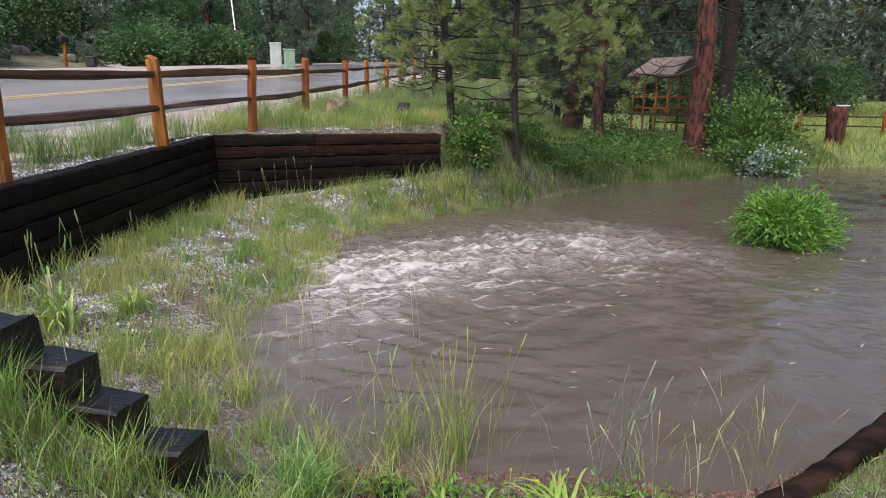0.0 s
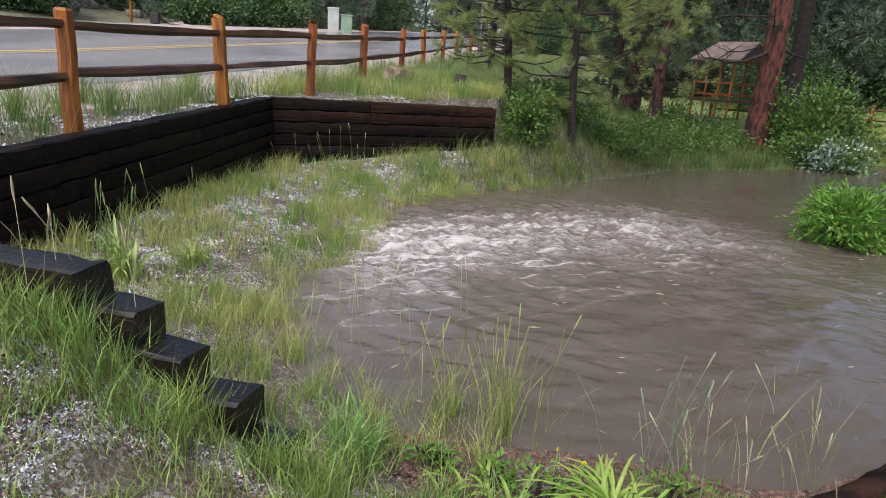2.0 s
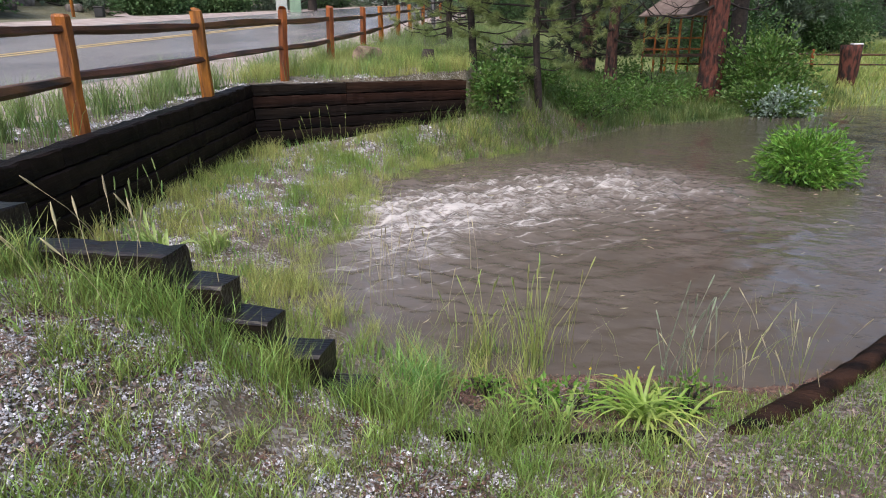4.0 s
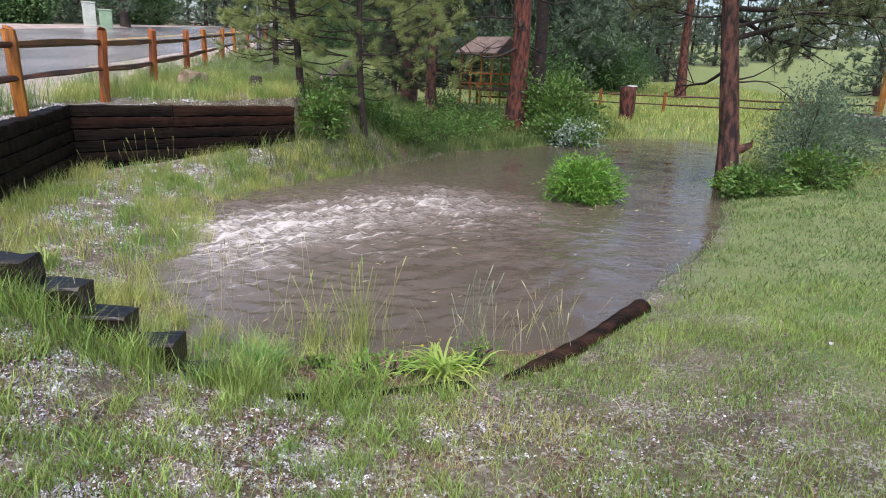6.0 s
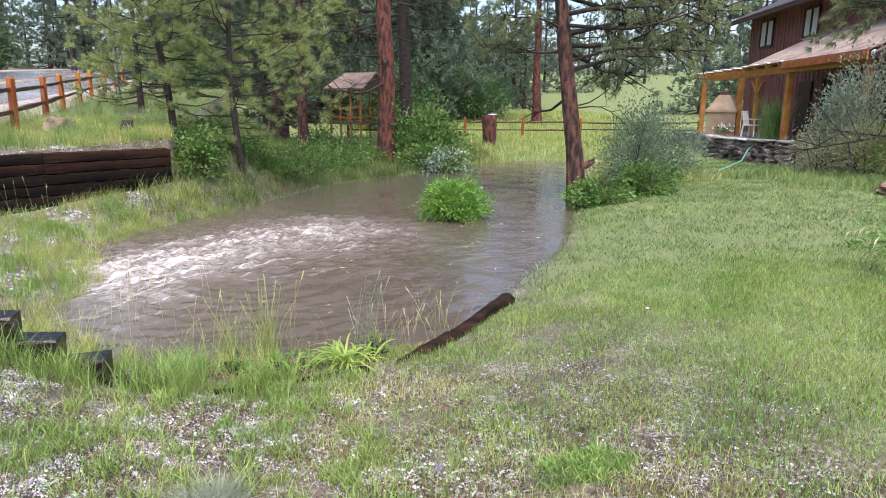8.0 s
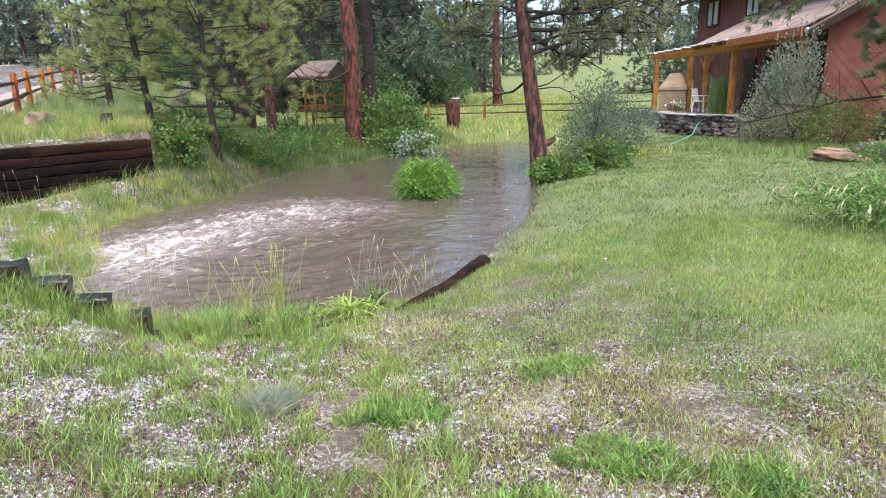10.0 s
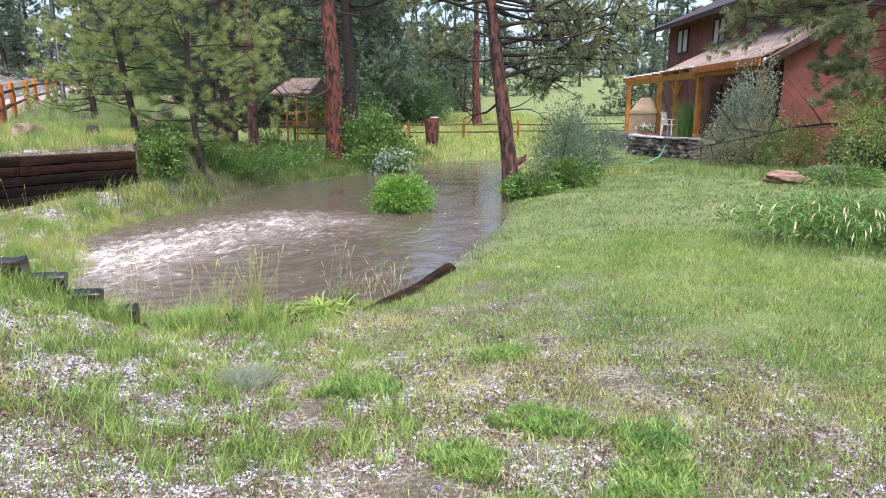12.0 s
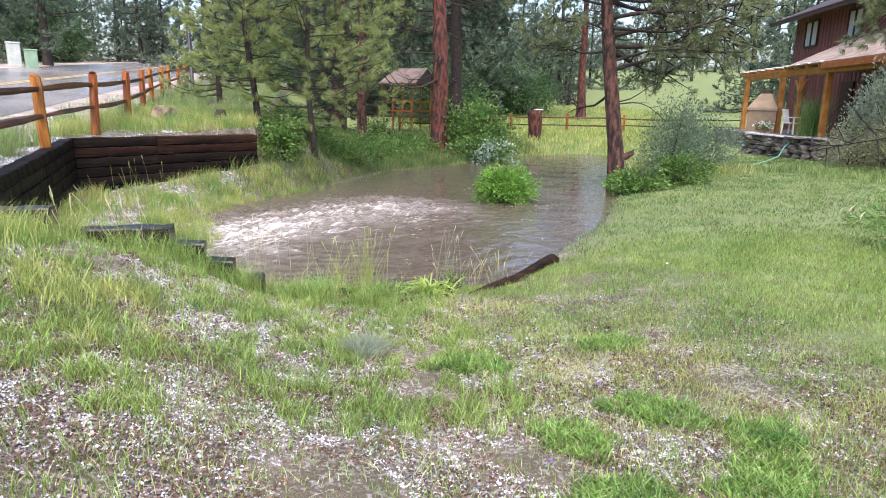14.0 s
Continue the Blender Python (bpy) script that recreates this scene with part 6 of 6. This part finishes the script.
pellets("hail", "scattered hail below the wall", 90000, (-4.3, -1.0, 2.7, 11.0), lambda x, y: (dry(x, y) > 0.15) * ~on_terrace(x, y) * step(patch(x, y, 2.2, 15.0) * 0.4 + patch(x, y, 7.0, 17.0) * 0.6, 0.42, 0.62) * step(dry(x, y), 0.3, 0.9), 0.008, 0.019, HAIL, 23)
pellets("gravel", "brown gravel chips among the grass", 66000, (-3.6, 4.0, -1.9, 3.2), lambda x, y: (dry(x, y) > -0.05) * step(patch(x, y, 1.1, 16.0) * 0.5 + patch(x, y, 6.0, 18.0) * 0.5, 0.4, 0.6) * (0.2 + 0.8 * np.maximum(stony(x, y), (y > 2.2))), 0.004, 0.014, PEBBLE, 24, 0.6)
pellets("gravel", "pale gravel below the timber walls", 45000, (-4.3, -0.8, 2.7, 11.0), lambda x, y: (dry(x, y) > 0.1) * ~on_terrace(x, y) * step(dry(x, y), 0.2, 0.9), 0.008, 0.022, PEBBLE, 25, 0.6)


def leaf_litter():
    """Brown bark flakes and dead leaves between the hailstones."""
    x, y, rng = scatter(80000, -3.0, 4.5, -1.9, 2.4, lambda x, y: (dry(x, y) > 0.1) * stony(x, y) * step(patch(x, y, 3.0, 31.0), 0.35, 0.65), 33)
    d = unit(rng.normal(size=(len(x), 3)) * (1, 1, 0.15))
    v, f = leaf_blades(np.stack([x, y, height(x, y) + 0.012], 1), d, 0.026, 0.012, rng)
    tagged(tri_mesh("leaf_litter", v, f, MULCH), "brown leaf and bark litter on the soil", "litter", kind="stuff")


leaf_litter()
pellets("mulch", "reddish-brown wet mulch along the flooded margin", 16000, (-0.5, 2.2, 2.3, 3.75), lambda x, y: (dry(x, y) > -0.35) * (side_of(np.array((0.93, 2.5)), np.array((2.7, 4.16)), x, y) > 0.06) * (y > 2.42 + 0.25 * step(-x, -0.4, 0.4)), 0.005, 0.017, MULCH, 34, 0.5)


pellets("mulch", "brown pine litter under the young trees", 5000, (-0.2, 1.8, 13.3, 15.2), lambda x, y: (dry(x, y) > 0.1) * step(patch(x, y, 1.5, 91.0), 0.45, 0.6), 0.012, 0.035, MULCH, 92, 0.5)


def sunken_edging():
    """The flat, half-buried timber that carries the log's line on along the lawn."""
    rng = np.random.default_rng(13)
    xs = np.linspace(-0.16, 0.9, 9)
    p = [(x, 2.2 + 0.28 * (x + 0.16), height_at(x, 2.2 + 0.28 * (x + 0.16)) - 0.03) for x in xs]
    thing = empty("sunken_edging", Matrix(), "black half-buried timber edging the lawn", "edging")
    Pile().add(tube(p, [0.06] * 9, 8, 0.12, rng)).ob("timber", TIE, thing)


sunken_edging()


def grass_clump(x, y, r, n, high, mat, label, seed, width=0.008):
    rng = np.random.default_rng(seed)
    a = rng.uniform(0, 6.283, n)
    q = r * np.sqrt(rng.uniform(0, 1, n)) * (1 + 0.3 * np.sin(2 * a + seed) + 0.22 * np.sin(5 * a + 2 * seed) + rng.normal(0, 0.16, n))
    x0, y0 = q * np.cos(a), q * np.sin(a) * 0.8
    v, f = grass_blades(x0, y0, height(x + x0, y + y0) - height_at(x, y), high, width, 1.1, rng)
    ob = empty("grass_clump", pose(x, y, height_at(x, y)), label, "plant", "grass clumps")
    tagged(tri_mesh("foliage", v, f, mat, ob), kind="stuff")
    n = n // 12
    a, q = rng.uniform(0, 6.283, n), r * rng.uniform(0.3, 1.15, n)
    x0, y0 = q * np.cos(a), q * np.sin(a) * 0.8
    v, f = grass_blades(x0, y0, height(x + x0, y + y0) - height_at(x, y), high * 0.8, width * 0.8, 1.5, rng)
    tagged(tri_mesh("thatch", v, f, STRAW, ob), "bleached dead blades", kind="stuff")
    return ob


for i, (x, y, r, n) in enumerate(((0.56, 0.38, 0.2, 1500), (1.4, -0.5, 0.22, 1700), (0.83, -0.7, 0.18, 1200), (1.79, -0.9, 0.2, 1400), (1.5, -1.27, 0.23, 1700), (1.65, 0.59, 0.2, 1100), (0.84, -1.2, 0.17, 1100))):
    grass_clump(x, y, r * 1.08, int(n * 1.15), 0.066, CLUMP, "bright green clump of lawn grass", 40 + i, 0.0095)
grass_clump(-0.06, 0.63, 0.11, 1000, 0.14, LEAF_GREY, "small grey-green sage clump", 50)
reed_clump("seed_grass", 0.2, 3.3, -0.03, "tall yellow grass tuft standing in the shallows", 60, 0.5, 0.006, 0.35, GRASS_TALL, 52, 0.06)
reed_clump("seed_grass", -0.1, 3.42, -0.05, "thin yellow grass tuft standing in the shallows", 36, 0.42, 0.006, 0.4, GRASS_TALL, 53, 0.07)
grass_clump(-0.35, 2.62, 0.13, 170, 0.26, GRASS_FRESH, "soft green grass tuft beside the wing wall", 51)


for i in range(22):
    rng_tuft = random.Random(300 + i)
    y = 3.0 + i * 0.43 + rng_tuft.uniform(-0.2, 0.2)
    x = -3.62 - 0.138 * (y - 2.65) - rng_tuft.uniform(0.35, 1.15) if y < 9 else rng_tuft.uniform(-4.6, -2.4)
    if y < 9 or side_of(CORNER, FAR_END, np.array(x), np.array(y)) > 0.5:
        tuft = reed_clump("grass_tuft", x, y, height_at(x, y) - 0.02, "tall green bunch grass along the roadside fence", rng_tuft.randint(90, 190), rng_tuft.uniform(0.38, 0.6), 0.0055, 0.55, GRASS_VERGE, 320 + i, 0.08)
        tagged(tuft, group="roadside bunch grass")


def strap_plant(name, x, y, label, n, long, width, mat, seed, upright=0.6):
    """A rosette of arching strap-shaped leaves, each a part."""
    rng = np.random.default_rng(seed)
    thing = empty(name, pose(x, y, max(height_at(x, y), -0.02)), label, "plant")
    for i in range(n):
        a = rng.uniform(0, 6.283)
        out = np.array((math.cos(a), math.sin(a), 0))
        side = np.array((-out[1], out[0], 0))
        ln, up = long * rng.uniform(0.6, 1.15), upright * rng.uniform(0.7, 1.25)
        root = np.array((rng.normal(0, 0.05), rng.normal(0, 0.05), -0.02))
        v, f = [], []
        for k in range(7):
            s = k / 6
            p = root + out * ln * (0.75 * s + 0.1 * s * s) * (1.15 - up * 0.6) + np.array((0, 0, ln * (up * 1.5 * s - (1.45 - up * 0.45) * up * s * s * 0.95)))
            w = width * (1 - s**2.2) * 0.5 + 0.001
            v += [p - side * w, p - np.array((0, 0, w * 0.5)), p + side * w]
            if k:
                j = 3 * k
                f += [(j - 3, j - 2, j + 1, j), (j - 2, j - 1, j + 2, j + 1)]
        tri_mesh("leaf", v, f, mat, thing, smooth=True)
    return thing


strap_plant("daylily", 0.78, 2.66, "yellow-green daylily with arching strap leaves", 74, 0.48, 0.017, LILY, 1)
strap_plant("daylily", 0.35, 2.6, "small daylily with arching yellowed leaves", 12, 0.34, 0.02, LILY, 2)
strap_plant("daylily", 0.1, 2.62, "small daylily with arching yellowed leaves", 9, 0.3, 0.018, LILY, 3)
strap_plant("iris", -2.85, 4.1, "pale green iris leaves below the wall", 38, 0.6, 0.024, IRIS, 4, 0.92)
strap_plant("iris", -2.72, 4.75, "pale green iris leaves in the gravel", 18, 0.46, 0.022, IRIS, 5, 0.8)


def stalks(name, x, y, label, n, high, spread, seed, head=True, mat=STRAW, lean=0.14, ear=1.0):
    """Thin stems with narrow seed heads from one root."""
    rng = np.random.default_rng(seed)
    thing = empty(name, pose(x, y, max(height_at(x, y), -0.05)), label, "plant")
    stem, heads = Pile(), Pile()
    for i in range(n):
        r = rng.normal(0, spread, 2)
        ln = high * rng.uniform(0.6, 1.15)
        tip = np.array((r[0] + rng.normal(0, lean * ln), r[1] + rng.normal(0, lean * ln), ln))
        run = [np.array((r[0] + (tip[0] - r[0]) * q * q, r[1] + (tip[1] - r[1]) * q * q, -0.05 + (ln + 0.05) * q)) for q in (0, 0.25, 0.5, 0.75, 1)]
        mid = run[3]
        stem.add(tube(run, [0.0022, 0.002, 0.0018, 0.0015, 0.0012], 4))
        if head:
            d = unit(tip - mid)
            heads.add(tube([tip, tip + d * 0.03 * ear, tip + d * 0.055 * ear, tip + d * 0.08 * ear], [0.002, 0.0045 * ear, 0.004 * ear, 0.0015], 6, 0.3 * (ear > 1), rng))
    stem.ob("stems", mat, thing)
    if head:
        heads.ob("seed_heads", mat, thing)


stalks("seed_grass", 0.2, 3.2, "yellow seed grass standing in the shallows", 18, 0.6, 0.12, 1, mat=GRASS_TALL)
stalks("seed_grass", -0.1, 3.25, "yellow seed grass standing in the shallows", 12, 0.5, 0.1, 2, mat=GRASS_TALL)
stalks("seed_grass", 0.95, 3.0, "grey feathery seed stalks at the shore", 14, 0.55, 0.08, 3, mat=LEAF_GREY)
stalks("seed_grass", 1.4, 3.3, "dry bent seed stalks at the shore", 9, 0.24, 0.15, 4, lean=0.35)
stalks("seed_grass", 1.9, 3.9, "dry bent seed stalks at the shore", 7, 0.22, 0.12, 5, lean=0.4)
stalks("seed_grass", -2.9, 4.0, "tall green seed stalks below the wall", 9, 0.55, 0.3, 6, mat=GRASS_VERGE, lean=0.1, ear=1.5)
stalks("seed_grass", -3.4, 5.0, "tall green seed stalks below the wall", 7, 0.55, 0.3, 7, mat=GRASS_VERGE, lean=0.1, ear=1.5)
stalks("seed_grass", -3.3, 9.0, "leafy seed stalks below the back wall", 14, 0.6, 0.4, 8, mat=GRASS_TALL, lean=0.15)
stalks("seed_grass", -1.0, 4.6, "thin grass stems in the flooded margin", 20, 0.55, 0.35, 9, mat=STRAW, lean=0.15)
stalks("seed_grass", -1.9, 2.2, "seed stalks beside the wing wall", 14, 0.42, 0.3, 10, mat=STRAW, lean=0.2, ear=1.4)
stalks("seed_grass", -2.9, 2.9, "brown-green seed stalks behind the wing wall", 9, 0.5, 0.35, 12, mat=GRASS_VERGE, lean=0.12, ear=1.1)


def flower(x, y, mat, label, seed, high=0.08, r=0.035):
    rng = np.random.default_rng(seed)
    thing = empty("wildflower", pose(x, y, height_at(x, y)), label, "flower", "wildflowers")
    Pile().add(tube([(0, 0, -0.02), (0.01, 0, high)], [0.003, 0.002], 4)).ob("stem", GRASS_FRESH, thing)
    n = 14
    d = unit(rng.normal(size=(n, 3)) + (0, 0, 0.6))
    v, f = leaf_blades(np.tile((0.01, 0, high), (n, 1)).astype(float), d, r, r * 0.7, rng)
    tri_mesh("petals", v, f, mat, thing)


flower(3.45, 2.78, FLOWER, "small white clover flower in the lawn", 1, 0.07, 0.022)
for i, (x, y) in enumerate(((0.62, 2.8), (0.75, 2.95), (0.5, 2.9))):
    flower(x, y, FLOWER_YELLOW, "small yellow wildflower at the shore", 5 + i, 0.18, 0.011)
for i, (x, y) in enumerate(((1.0, 0.3), (0.95, 0.7), (0.6, -0.95), (1.55, -1.6), (1.2, -0.2))):
    flower(x, y, FLOWER_PURPLE, "small purple wildflower in the lawn", 10 + i, 0.06, 0.02)


def floating_straw():
    """Bits of straw and leaf that drift on the pond."""
    rng = np.random.default_rng(77)
    n = 110
    x, y = rng.uniform(-1.6, 4.5, n), rng.uniform(3.0, 9.0, n)
    ok = shore_distance(x, y) < -0.15
    x, y = x[ok], y[ok]
    a = rng.normal(0.5, 0.5, len(x))
    d = np.stack([np.cos(a), np.sin(a), 0 * a], 1)
    v, f = leaf_blades(np.stack([x, y, 0 * x + 0.028], 1), d, 0.085, 0.011, rng)
    tagged(tri_mesh("floating_straw", v, f, STRAW), "pale straw and leaf bits drifting on the water", "debris", kind="stuff")


floating_straw()


# ---- leafy weeds and seed heads ----
for x, y, w, hh, k in ((0.45, 2.72, 0.16, 0.14, 61), (1.0, 2.8, 0.17, 0.2, 62), (-0.05, 2.78, 0.13, 0.1, 63), (0.25, 2.74, 0.1, 0.12, 64)):
    bush("shore_weed", x, y, "small leafy green weed at the muddy margin", w, w * 0.8, hh, 22, 130, 0.035, 0.02, LEAF_BRIGHT, k, stems=10, category="weed")


def oat_heads():
    """Arching stems with drooping pale seed heads over the weeds by the lawn."""
    rng = np.random.default_rng(71)
    thing = empty("wild_oats", pose(7.5, 2.4, height_at(7.5, 2.4)), "wild oats with drooping pale seed heads", "plant")
    stem, heads = Pile(), Pile()
    for i in range(170):
        a, q = rng.uniform(0, 6.283), rng.uniform(0.3, 1.4)
        r = np.array((math.cos(a) * q, math.sin(a) * q, 0))
        out, ln = unit(r + rng.normal(0, 0.3, 3) * (1, 1, 0)), rng.uniform(0.35, 0.68)
        p = [r, r + out * 0.1 + (0, 0, ln * 0.6), r + out * 0.25 + (0, 0, ln * 0.92), r + out * 0.4 + (0, 0, ln * 0.88)]
        stem.add(tube(p, [0.004, 0.003, 0.0025, 0.002], 4))
        tip = p[-1]
        heads.add(tube([tip, tip + out * 0.05 - (0, 0, 0.04), tip + out * 0.08 - (0, 0, 0.12)], [0.003, 0.0085, 0.002], 5))
    tagged(stem.ob("stemwork", GRASS_FRESH, thing), kind="stuff")
    tagged(heads.ob("seed_heads", SEED, thing), kind="stuff")


oat_heads()
